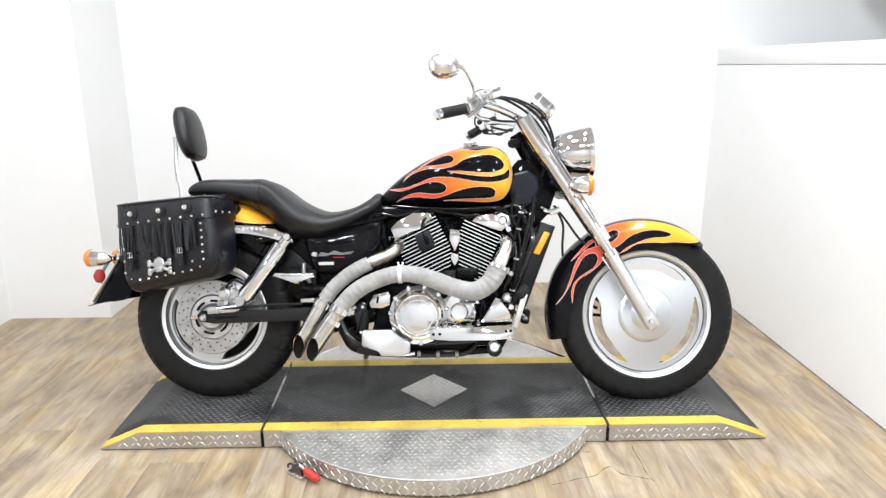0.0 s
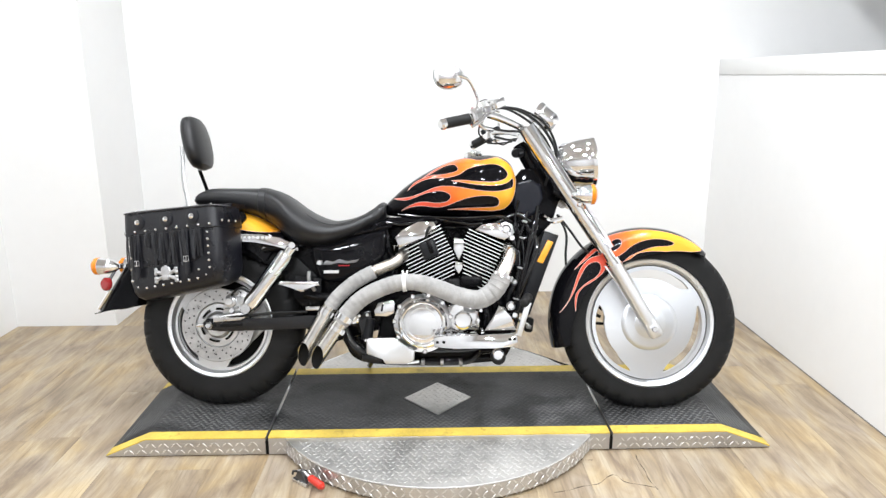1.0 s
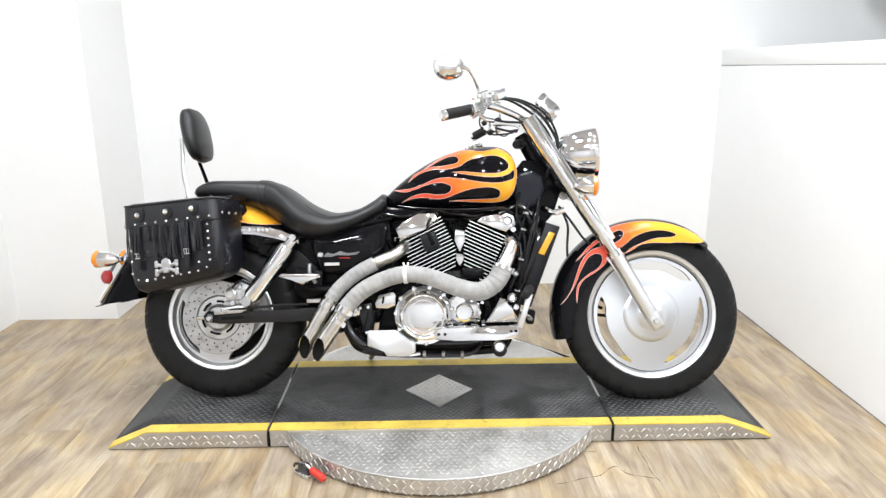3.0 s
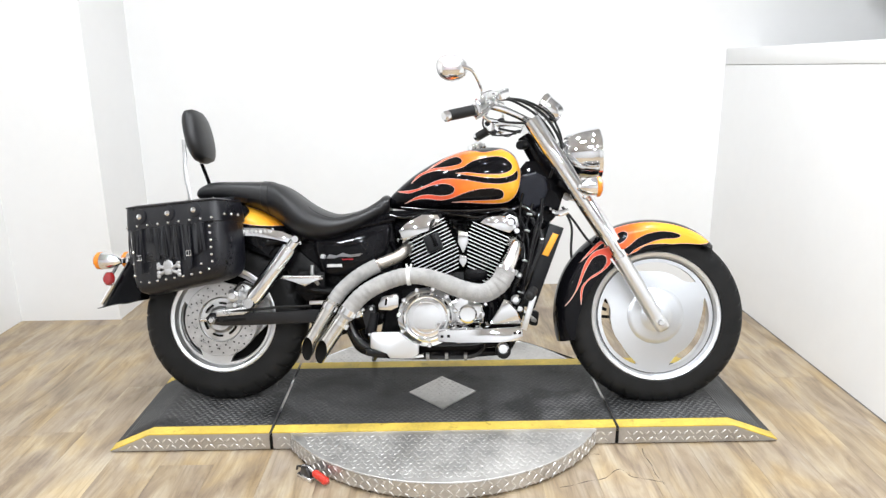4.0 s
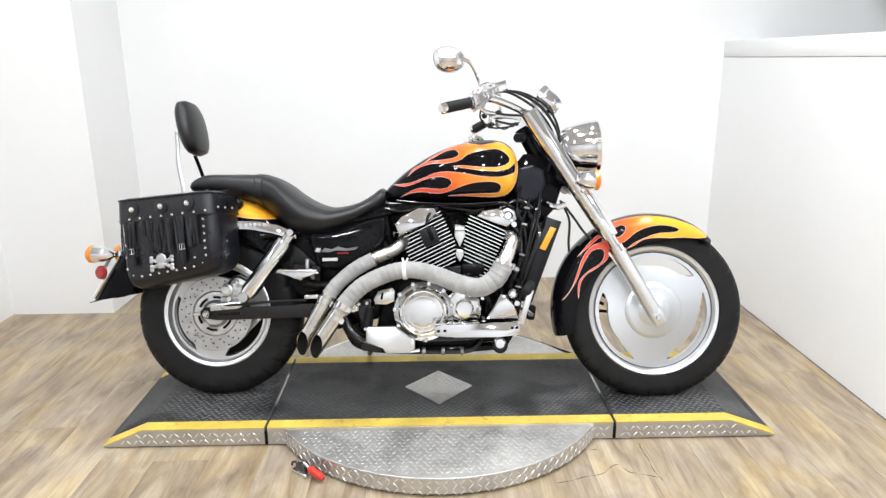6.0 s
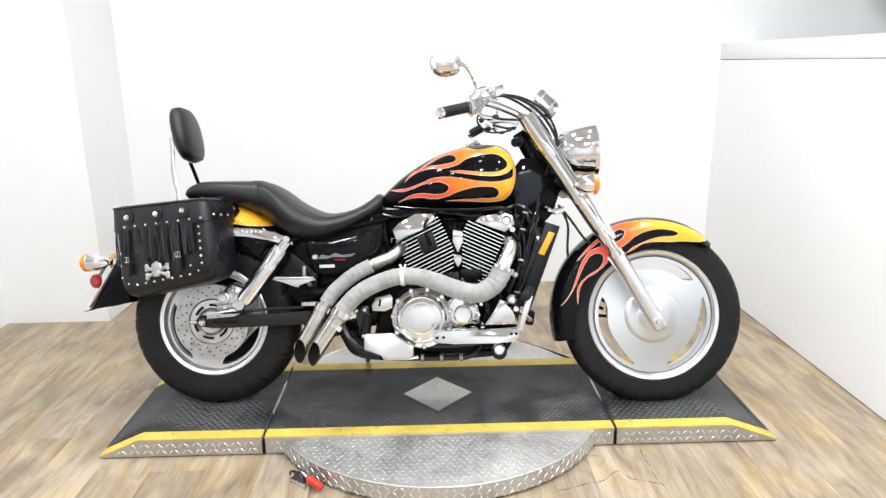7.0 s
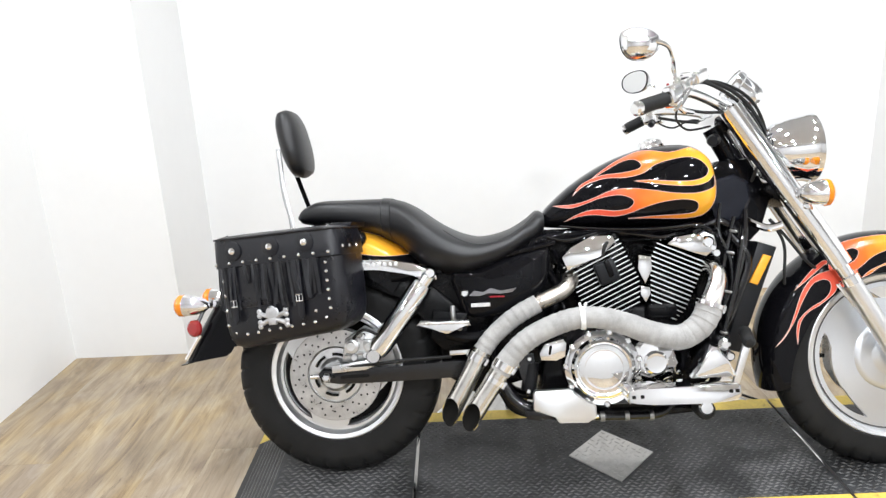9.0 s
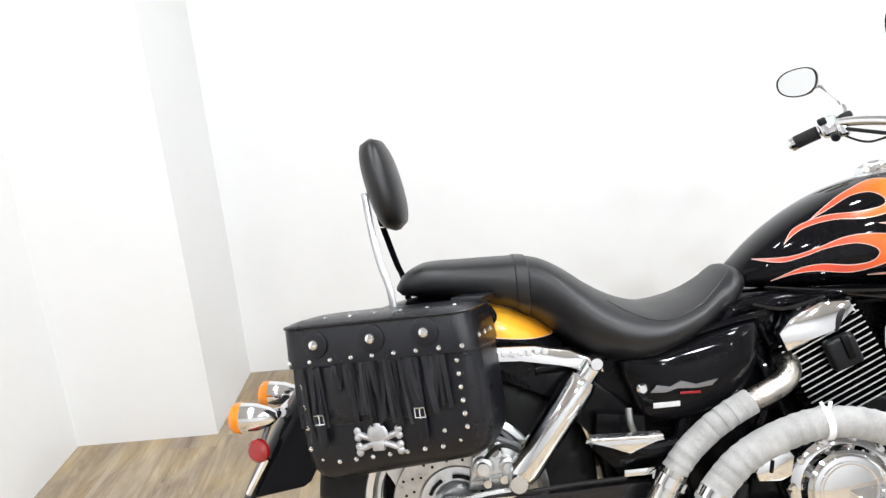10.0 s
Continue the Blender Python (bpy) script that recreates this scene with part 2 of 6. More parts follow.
# ---- mesh helpers ----


def finish(bm, sharp=0.6):
    bmesh.ops.recalc_face_normals(bm, faces=bm.faces)
    for f in bm.faces:
        f.smooth = True
    for e in bm.edges:
        if len(e.link_faces) == 2 and e.calc_face_angle(0) > sharp:
            e.smooth = False


def part(name, bm, material, parent=None, label="", sharp=0.6):
    """Link a bmesh as one mesh object under a thing or a part."""
    finish(bm, sharp)
    me = bpy.data.meshes.new(name)
    bm.to_mesh(me)
    bm.free()
    for m in material if isinstance(material, (list, tuple)) else [material]:
        me.materials.append(m)
    ob = new(name, me)
    ob.parent = parent
    if label:
        tagged(ob, label)
    return ob


def thing(name, m, label, category, group="", kind=""):
    ob = new(name)
    ob.empty_display_size = 0.05
    ob.matrix_world = m
    return tagged(ob, label, category, group, kind)


def smooth_line(pts, steps=8):
    pts = [Vector(p) for p in pts]
    out = []
    for i in range(len(pts) - 1):
        a, b = pts[max(i - 1, 0)], pts[i]
        c, d = pts[i + 1], pts[min(i + 2, len(pts) - 1)]
        for k in range(steps):
            s = k / steps
            out.append(0.5 * (2 * b + (c - a) * s + (2 * a - 5 * b + 4 * c - d) * s * s + (3 * b - a - 3 * c + d) * s ** 3))
    out.append(pts[-1])
    return out


def tube(pts, r, n=14, steps=8, caps=True, bm=None):
    """A round tube along a smooth line; r: a number, or a function of (share, metres)."""
    bm = bm or bmesh.new()
    line = smooth_line(pts, steps) if steps > 1 else [Vector(p) for p in pts]
    run, total = [0.0], 0.0
    for a, b in zip(line, line[1:]):
        total += (b - a).length
        run.append(total)
    side = None
    rings = []
    for i, p in enumerate(line):
        d = (line[min(i + 1, len(line) - 1)] - line[max(i - 1, 0)]).normalized()
        if side is None:
            side = d.orthogonal().normalized()
        side = (side - d * side.dot(d)).normalized()
        up = d.cross(side)
        rad = r(run[i] / total, run[i]) if callable(r) else r
        rings.append([bm.verts.new(p + rad * (math.cos(math.tau * k / n) * side + math.sin(math.tau * k / n) * up)) for k in range(n)])
    for a, b in zip(rings, rings[1:]):
        for k in range(n):
            bm.faces.new((a[k], a[(k + 1) % n], b[(k + 1) % n], b[k]))
    if caps:
        bm.faces.new(rings[0][::-1])
        bm.faces.new(rings[-1])
    return bm


def lathe(profile, cx, cz, n=48, bm=None, close=False):
    """Turn (radius, y) pairs about the line through (cx, cz) along y."""
    bm = bm or bmesh.new()
    rings = []
    for rad, y in profile:
        if rad < 1e-5:
            rings.append([bm.verts.new((cx, y, cz))])
        else:
            rings.append([bm.verts.new((cx + rad * math.cos(math.tau * k / n), y, cz + rad * math.sin(math.tau * k / n))) for k in range(n)])
    pairs = list(zip(rings, rings[1:])) + ([(rings[-1], rings[0])] if close else [])
    for a, b in pairs:
        for k in range(n):
            j = (k + 1) % n
            if len(a) == 1 and len(b) > 1:
                bm.faces.new((a[0], b[j], b[k]))
            elif len(b) == 1 and len(a) > 1:
                bm.faces.new((a[k], a[j], b[0]))
            elif len(a) > 1:
                bm.faces.new((a[k], a[j], b[j], b[k]))
    return bm


def spin(profile, m, n=32, bm=None):
    """Turn (radius, height) pairs about the z axis of the pose m."""
    bm = bm or bmesh.new()
    made = lathe([(r, h) for r, h in profile], 0, 0, n)
    turn = m @ pose(0, 0, 0, 90, 0, 0)
    vs = {v: bm.verts.new(turn @ v.co) for v in made.verts}
    for f in made.faces:
        bm.faces.new([vs[v] for v in f.verts])
    made.free()
    return bm


def along(a, b):
    """A pose at a whose z axis points to b."""
    a, b = Vector(a), Vector(b)
    return Matrix.Translation(a) @ (b - a).to_track_quat("Z", "Y").to_matrix().to_4x4()


def rbox(size, m=Matrix(), bevel=0.004, seg=2, bm=None):
    bm = bm or bmesh.new()
    made = bmesh.new()
    bmesh.ops.create_cube(made, size=1.0, matrix=Matrix.Diagonal((*size, 1)))
    if bevel:
        bmesh.ops.bevel(made, geom=made.edges[:], offset=min(bevel, min(size) * 0.49), segments=seg, affect="EDGES", profile=0.5)
    vs = {v: bm.verts.new(m @ v.co) for v in made.verts}
    for f in made.faces:
        bm.faces.new([vs[v] for v in f.verts])
    made.free()
    return bm


def slab(outline, y0, y1, bevel=0.004, curve=0, bm=None, m=Matrix()):
    """A plate with the outline (x, z), from y0 to y1, with rounded edges."""
    made = bmesh.new()
    pts = outline
    if curve:
        ring = [Vector((x, 0, z)) for x, z in outline]
        k = len(ring)
        pts = []
        for i in range(k):
            a, b, c, d = ring[i - 1], ring[i], ring[(i + 1) % k], ring[(i + 2) % k]
            for j in range(curve):
                s = j / curve
                p = 0.5 * (2 * b + (c - a) * s + (2 * a - 5 * b + 4 * c - d) * s * s + (3 * b - a - 3 * c + d) * s ** 3)
                pts.append((p.x, p.z))
    front = [made.verts.new((x, y0, z)) for x, z in pts]
    back = [made.verts.new((x, y1, z)) for x, z in pts]
    f0, f1 = made.faces.new(front), made.faces.new(back[::-1])
    k = len(pts)
    for i in range(k):
        made.faces.new((front[i], back[i], back[(i + 1) % k], front[(i + 1) % k]))
    if bevel:
        bmesh.ops.bevel(made, geom=list(f0.edges) + list(f1.edges), offset=bevel, segments=2, affect="EDGES", profile=0.5)
    bm = bm or bmesh.new()
    vs = {v: bm.verts.new(m @ v.co) for v in made.verts}
    for f in made.faces:
        bm.faces.new([vs[v] for v in f.verts])
    made.free()
    return bm


def pillow(outline, y_edge, y_peak, y_back, curve=4, rings=7, power=2.6):
    """A domed cover with the outline (x, z): flat at y_back, swelling to y_peak."""
    ring = [Vector((x, 0, z)) for x, z in outline]
    pts = []
    k = len(ring)
    for i in range(k):
        a, b, c, d = ring[i - 1], ring[i], ring[(i + 1) % k], ring[(i + 2) % k]
        for j in range(curve):
            s = j / curve
            pts.append(0.5 * (2 * b + (c - a) * s + (2 * a - 5 * b + 4 * c - d) * s * s + (3 * b - a - 3 * c + d) * s ** 3))
    mid = sum(pts, Vector()) / len(pts)
    rows = [[Vector((p.x, y_back, p.z)) for p in pts], [Vector((p.x, y_edge, p.z)) for p in pts]]
    for j in range(1, rings + 1):
        f = math.cos(math.pi / 2 * j / (rings + 0.35))
        y = y_edge + (y_peak - y_edge) * (1 - f ** power) ** (1 / power)
        rows.append([Vector((mid.x + (p.x - mid.x) * f, y, mid.z + (p.z - mid.z) * f)) for p in pts])
    return loft(rows)


def loft(sections, closed=True, caps=True, bm=None):
    """Skin over rings of points, all of one length."""
    bm = bm or bmesh.new()
    rings = [[bm.verts.new(p) for p in s] for s in sections]
    n = len(rings[0])
    for a, b in zip(rings, rings[1:]):
        for k in range(n if closed else n - 1):
            bm.faces.new((a[k], a[(k + 1) % n], b[(k + 1) % n], b[k]))
    if caps and closed:
        bm.faces.new(rings[0][::-1])
        bm.faces.new(rings[-1])
    return bm


def curve_at(x, xs, ys):
    """A smooth curve through (xs, ys)."""
    x = min(max(x, xs[0]), xs[-1])
    i = max(k for k in range(len(xs) - 1) if xs[k] <= x)

    def slope(j):
        a, b = max(j - 1, 0), min(j + 1, len(xs) - 1)
        return (ys[b] - ys[a]) / (xs[b] - xs[a])

    h = xs[i + 1] - xs[i]
    s = (x - xs[i]) / h
    return (2 * s ** 3 - 3 * s * s + 1) * ys[i] + (s ** 3 - 2 * s * s + s) * h * slope(i) + (3 * s * s - 2 * s ** 3) * ys[i + 1] + (s ** 3 - s * s) * h * slope(i + 1)


def inside(p, poly):
    hit = False
    for a, b in zip(poly, poly[1:] + poly[:1]):
        if (a[1] > p[1]) != (b[1] > p[1]) and p[0] < (b[0] - a[0]) * (p[1] - a[1]) / (b[1] - a[1]) + a[0]:
            hit = not hit
    return hit


def decal(licks, place, cell=0.008, steps=4):
    """A painted shape: the closed line through the licks, filled and laid on a surface by place(x, z). A new lick starts at a sharp tip."""
    loop = []
    for i, lick in enumerate(licks):
        ends = [*lick, licks[(i + 1) % len(licks)][0]]
        loop += [(p.x, p.z) for p in smooth_line([(x, 0, z) for x, z in ends], steps)[:-1]]
    from mathutils.geometry import delaunay_2d_cdt
    xs, zs = [p[0] for p in loop], [p[1] for p in loop]
    pts = [Vector(p) for p in loop]
    edges = [(i, (i + 1) % len(loop)) for i in range(len(loop))]
    x = min(xs)
    while x < max(xs):
        z = min(zs)
        while z < max(zs):
            if inside((x, z), loop):
                pts.append(Vector((x, z)))
            z += cell
        x += cell
    vs, _, faces, *_ = delaunay_2d_cdt(pts, edges, [], 0, 1e-5)
    bm = bmesh.new()
    made = [bm.verts.new(place(v.x, v.y)) for v in vs]
    for f in faces:
        mid = sum((vs[k] for k in f), Vector((0, 0))) / len(f)
        if inside(mid, loop):
            bm.faces.new([made[k] for k in f])
    for v in [v for v in bm.verts if not v.link_faces]:
        bm.verts.remove(v)
    edge = tube([place(*p) for p in loop] + [place(*loop[0])], 0.0009, 5, 1)
    return bm, edge


# ---- the room ----


def wall(name, x0, x1, y0, y1, z0, z1, material=WHITE, label="plain white painted wall"):
    return tagged(part(name, rbox((x1 - x0, y1 - y0, z1 - z0), pose((x0 + x1) / 2, (y0 + y1) / 2, (z0 + z1) / 2), 0), material), label, "wall", kind="structure")


wall("wall_north", JUT_X - 0.6, SIDE_E + 0.15, NORTH, NORTH + 0.15, -0.02, CEILING)
wall("wall_jut", WEST - 0.15, JUT_X, JUT_Y, NORTH, -0.02, CEILING, label="white painted wall projection beside the bay")
wall("wall_west", WEST - 0.15, WEST, BAY, JUT_Y, -0.02, CEILING)
wall("wall_east", EAST, EAST + 0.2, BAY, NORTH, -0.02, 1.3, label="white painted half-height wall beside the bay")
# Thin dark grey strip along the foot of the half wall.
tagged(part("floor_line_east", rbox((0.003, NORTH - BAY, 0.004), pose(EAST - 0.0015, (NORTH + BAY) / 2, 0.002), 0), LINE_GREY), "thin dark grey line where the wall meets the floor", "trim", kind="structure")
# Unseen wall added so the space beyond the half wall stays dim.
wall("unseen_wall_side", SIDE_E, SIDE_E + 0.15, BAY, NORTH, -0.02, CEILING, WHITE, "unseen white wall added to close off the space beyond the half-height wall")
tagged(part("ledge_east", rbox((0.203, NORTH - BAY, 0.088), pose(EAST + 0.0985, (NORTH + BAY) / 2, 1.346), 0.006), TRIM), "white painted ledge capping the half-height wall", "ledge", kind="structure")
# Unseen slab added to darken the back wall above the ledge.
tagged(part("shade_slab_side", rbox((SIDE_E - EAST - 0.2, NORTH - BAY, 0.1), pose((SIDE_E + EAST + 0.2) / 2, (NORTH + BAY) / 2, 2.25), 0), CEIL), "unseen slab added to shade the wall beyond the half-height wall", "ceiling", kind="structure")
# Unseen walls added to close the hall; their grey shapes the reflections.
wall("wall_front_west", HALL_W, WEST - 0.15, BAY - 0.15, BAY, -0.02, CEILING, GREYWALL, "unseen grey wall added beside the bay")
wall("wall_front_east", EAST + 0.2, HALL_E, BAY - 0.15, BAY, -0.02, CEILING, GREYWALL, "unseen grey wall added beside the bay")
wall("wall_hall_west", HALL_W - 0.15, HALL_W, SOUTH, BAY, -0.02, CEILING, GREYWALL, "unseen grey wall added at the side of the hall")
wall("wall_hall_east", HALL_E, HALL_E + 0.15, SOUTH, BAY, -0.02, CEILING, GREYWALL, "unseen grey wall added at the side of the hall")
wall("wall_south", HALL_W - 0.15, HALL_E + 0.15, SOUTH - 0.15, SOUTH, -0.02, CEILING, GREYWALL, "unseen grey wall added at the back of the hall")
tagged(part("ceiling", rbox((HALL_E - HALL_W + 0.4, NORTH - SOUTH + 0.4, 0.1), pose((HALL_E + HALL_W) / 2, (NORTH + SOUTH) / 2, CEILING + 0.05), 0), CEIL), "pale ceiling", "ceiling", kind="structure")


def ceiling_lamp(x, y, watts):
    t = thing("ceiling_lamp", pose(x, y, CEILING), "round white downlight set out of view on the ceiling", "lamp", "ceiling lamps")
    part("housing", spin([(0, 0), (0.15, 0), (0.15, -0.03), (0.14, -0.04), (0, -0.04)], Matrix(), 32), TRIM, t)
    data = bpy.data.lights.new("lamp_light", "AREA")
    data.shape, data.size, data.energy, data.color = "DISK", 0.15, watts, (0.912, 0.952, 1.0)
    lamp = new("lamp_light", data)
    lamp.parent = t
    lamp.matrix_local = pose(0, 0, -0.046)


for ly, share in ((-3.9, 1.4), (-2.2, 1.4), (-0.6, 0.95), (0.4, 0.62)):
    for lx, side in ((-1.25, 0.8), (0.05, 0.95), (1.2, 1.25)):
        ceiling_lamp(lx, ly, LAMP_WATTS * share * side)
# Four outer lamps are added only to brighten the reflections in the chrome.
for lx in (-3.1, 3.1):
    for ly in (-3.9, -2.2):
        ceiling_lamp(lx, ly, LAMP_WATTS)

# ---- the motorcycle ----
BIKE = pose(0, 0.025, TOP) @ pose(0, 0, 0, 0, 0, -2.4) @ pose(0, 0, 0, -14.5, 0, 0)
bike = thing("motorcycle", BIKE, "black cruiser motorcycle with orange flame paint, leaning on its side stand", "motorcycle")
FWX, FWZ, RWX, RWZ = 0.840, 0.318, -0.803, 0.310
TURNED = turned("turned_alloy", FWX, FWZ)


def tyre_mesh(cx, cz, r_out, r_rim, half, count):
    """A tyre with slanted grooves cut into its shoulders."""
    rise = r_out - r_rim
    prof = []
    for k in range(31):
        a = math.pi * k / 30
        prof.append((r_rim + rise * math.sin(a) ** 0.62, -half * math.cos(a) * (1 - 0.18 * (1 - math.sin(a)))))
    n, bm, cols = count * 11, bmesh.new(), []
    for k in range(n):
        col = []
        for r, y in prof:
            v = abs(y) / half
            side = 0.5 if y > 0 else 0.0
            if 0.18 < v < 0.88 and r > r_rim + rise * 0.55:
                turn = (k / 11 + side + 0.55 * v) % 1.0
                if turn < 0.17:
                    r -= 0.0055
            a = math.tau * k / n
            col.append(bm.verts.new((cx + r * math.cos(a), y, cz + r * math.sin(a))))
        for y in (half * 0.7, -half * 0.7):
            a = math.tau * k / n
            col.append(bm.verts.new((cx + (r_rim - 0.004) * math.cos(a), y, cz + (r_rim - 0.004) * math.sin(a))))
        cols.append(col)
    for k in range(n):
        p, q = cols[k], cols[(k + 1) % n]
        for j in range(len(p)):
            i = (j + 1) % len(p)
            bm.faces.new((p[j], p[i], q[i], q[j]))
    return bm


def slotted_disc(cx, cz, r_out, r_in, slots, ra, rb, y, thick, dish=0.0):
    """A solid wheel disc with curved openings."""
    n = 216
    bm = bmesh.new()
    rows = []
    for k in range(n):
        a = 360 * k / n
        w = 0.0
        for s0, s1 in slots:
            f = ((a - s0) % 360) / ((s1 - s0) % 360)
            if 0 <= f <= 1:
                w = min(1, 7 * f, 3.2 * (1 - f)) ** 0.6 if 0 < f < 1 else 0
        mid = rb - 0.004
        lo, hi = mid - (mid - ra) * w, mid + (rb - mid) * w
        c, s = math.cos(math.radians(a)), math.sin(math.radians(a))
        levels = [r_in, (r_in + ra) / 2, ra - 0.006, lo, hi, rb + 0.006, r_out]
        lift = [y - dish, y - dish * 0.6, y - dish * 0.1, y, y, y, y]
        rows.append(([bm.verts.new((cx + r * c, h, cz + r * s)) for r, h in zip(levels, lift)], w))
    for i in range(n):
        (p, w0), (q, w1) = rows[i], rows[(i + 1) % n]
        for j in range(6):
            if j == 3 and w0 + w1 > 0:
                continue
            if (p[j].co - p[j + 1].co).length + (q[j].co - q[j + 1].co).length < 1e-5:
                continue
            bm.faces.new((p[j], p[j + 1], q[j + 1], q[j]))
    bmesh.ops.remove_doubles(bm, verts=bm.verts, dist=1e-5)
    bmesh.ops.recalc_face_normals(bm, faces=bm.faces)
    bmesh.ops.solidify(bm, geom=bm.faces[:], thickness=thick)
    return bm


def rim_mesh(cx, cz, r, half):
    return lathe([(r - 0.022, -half * 0.72), (r - 0.016, -half), (r - 0.004, -half - 0.003), (r + 0.002, -half), (r + 0.002, -half * 0.6), (r - 0.03, -half * 0.45),
                  (r - 0.03, half * 0.45), (r + 0.002, half * 0.6), (r + 0.002, half), (r - 0.004, half + 0.003), (r - 0.016, half), (r - 0.022, half * 0.72), (r - 0.036, half * 0.5), (r - 0.036, -half * 0.5)], cx, cz, 96, close=True)


# front wheel
fw = part("front_wheel", slotted_disc(FWX, FWZ, 0.217, 0.06, [(40, 122), (160, 250), (285, 380)], 0.168, 0.203, -0.030, 0.016, 0.006), TURNED, bike, "solid machined alloy front wheel with three curved slots")
part("tyre", tyre_mesh(FWX, FWZ, 0.334, 0.246, 0.063, 36), TYRE, fw, "black rubber front tyre")
part("rim", rim_mesh(FWX, FWZ, 0.244, 0.045), ALLOY, fw)
part("hub", lathe([(0, -0.052), (0.03, -0.052), (0.046, -0.050), (0.056, -0.043), (0.062, -0.0415), (0.088, -0.0415), (0.098, -0.040), (0.106, -0.034), (0.098, -0.03), (0.062, 0.05), (0, 0.05)], FWX, FWZ, 64), TURNED, fw)
part("rim_groove", lathe([(0.2165, -0.031), (0.2195, -0.0325), (0.2205, -0.031), (0.2205, -0.026), (0.2165, -0.026)], FWX, FWZ, 96, close=True), DARKMETAL, fw)
part("brake_disc", lathe([(0.09, 0.058), (0.155, 0.058), (0.155, 0.063), (0.09, 0.063)], FWX, FWZ, 64, close=True), STEEL, fw)
part("axle_nut", spin([(0, 0), (0.013, 0), (0.013, 0.01), (0.009, 0.016), (0, 0.016)], along((0.832, -0.128, 0.303), (0.832, -0.2, 0.303)), 12), CHROME, fw)
bm = bmesh.new()
for q in (-20, 0, 20):
    rbox((0.03, 0.006, 0.012), pose(0.655 + 0.01 * abs(q) / 20, 0.03, 0.34 + q * 0.0016, 0, 25 + q, 0), 0.002, 1, bm)
part("caliper_bracket", bm, BLACKED, fw)

# rear wheel
rw = part("rear_wheel", slotted_disc(RWX, RWZ, 0.186, 0.05, [(38, 112), (158, 238), (278, 352)], 0.135, 0.172, -0.045, 0.02, 0.004), ALLOY, bike, "alloy rear wheel with curved slots and polished rim")
part("tyre", tyre_mesh(RWX, RWZ, 0.316, 0.205, 0.085, 30), TYRE, rw, "wide black rubber rear tyre")
part("rim", rim_mesh(RWX, RWZ, 0.204, 0.066), ALLOY, rw)
disc = part("brake_disc", lathe([(0.086, -0.088), (0.138, -0.088), (0.140, -0.085), (0.140, -0.083), (0.086, -0.083)], RWX, RWZ, 64, close=True), DISC, rw, "drilled steel brake disc")
bm = bmesh.new()
for k in range(54):
    a = math.tau * k / 54
    r = (0.098, 0.112, 0.127)[k % 3]
    spin([(0, 0), (0.0033, 0)], along((RWX + r * math.cos(a), -0.0885, RWZ + r * math.sin(a)), (RWX + r * math.cos(a), -0.2, RWZ + r * math.sin(a))), 8, bm)
tagged(part("disc_drilling", bm, BLACKED, rw), kind="stuff")
part("hub", lathe([(0, -0.098), (0.04, -0.098), (0.046, -0.092), (0.052, -0.084), (0.080, -0.082), (0.086, -0.076), (0.06, -0.04), (0.06, 0.08), (0, 0.08)], RWX, RWZ), CASTING, rw)
for k in range(6):
    a = math.tau * (k + 0.3) / 6
    part("carrier_slot", tube([(RWX + 0.062 * math.cos(a + d), -0.089, RWZ + 0.062 * math.sin(a + d)) for d in (-0.32, -0.1, 0.1, 0.32)], 0.0045, 6, 3), BLACKED, rw)

# front fender: a shell round the front wheel


def fender_point(deg, v, lift=0.0):
    """deg: angle round the front wheel; v: -1 the near edge, 0 the crown, 1 the far edge."""
    ang = [44, 55, 70, 90, 110, 130, 150, 170, 190, 197]
    outer = curve_at(deg, ang, [0.343, 0.351, 0.361, 0.366, 0.372, 0.379, 0.383, 0.382, 0.381, 0.380])
    inner = curve_at(deg, ang, [0.330, 0.318, 0.290, 0.262, 0.257, 0.260, 0.268, 0.284, 0.312, 0.324])
    half = curve_at(deg, ang, [0.045, 0.075, 0.088, 0.090, 0.088, 0.088, 0.086, 0.084, 0.082, 0.080])
    a = abs(v)
    side = math.sin(min(1, a / 0.62) * math.pi / 2)
    drop = (1 - math.cos(min(1, a / 0.62) * math.pi / 2)) * 0.045
    if a > 0.62:
        drop += (a - 0.62) / 0.38 * max(0.0, outer - inner - 0.045)
    r = outer - min(drop, outer - inner) + lift
    y = math.copysign(side * half + lift, v)
    return Vector((FWX + r * math.cos(math.radians(deg)), y, FWZ + r * math.sin(math.radians(deg))))


def fender_shell(point, d0, d1, steps, rows=25):
    bm = bmesh.new()
    grid = [[bm.verts.new(point(d0 + (d1 - d0) * i / steps, -1 + 2 * j / (rows - 1))) for j in range(rows)] for i in range(steps + 1)]
    for p, q in zip(grid, grid[1:]):
        for j in range(rows - 1):
            bm.faces.new((p[j], p[j + 1], q[j + 1], q[j]))
    bmesh.ops.recalc_face_normals(bm, faces=bm.faces)
    bmesh.ops.solidify(bm, geom=bm.faces[:], thickness=0.003)
    return bm


front_fender = part("front_fender", fender_shell(fender_point, 51, 195, 60), GLOSS, bike, "black front fender with orange and yellow flames")


def on_fender(x, z):
    """Lay a side-view point on the fender's near side."""
    deg = math.degrees(math.atan2(z - FWZ, x - FWX)) % 360
    r = math.hypot(x - FWX, z - FWZ)
    lo, hi = 0.0, 1.0
    for _ in range(24):
        mid = (lo + hi) / 2
        p = fender_point(deg, -mid)
        if math.hypot(p.x - FWX, p.z - FWZ) > r:
            lo = mid
        else:
            hi = mid
    return fender_point(deg, -max(lo, 0.06), 0.0012)


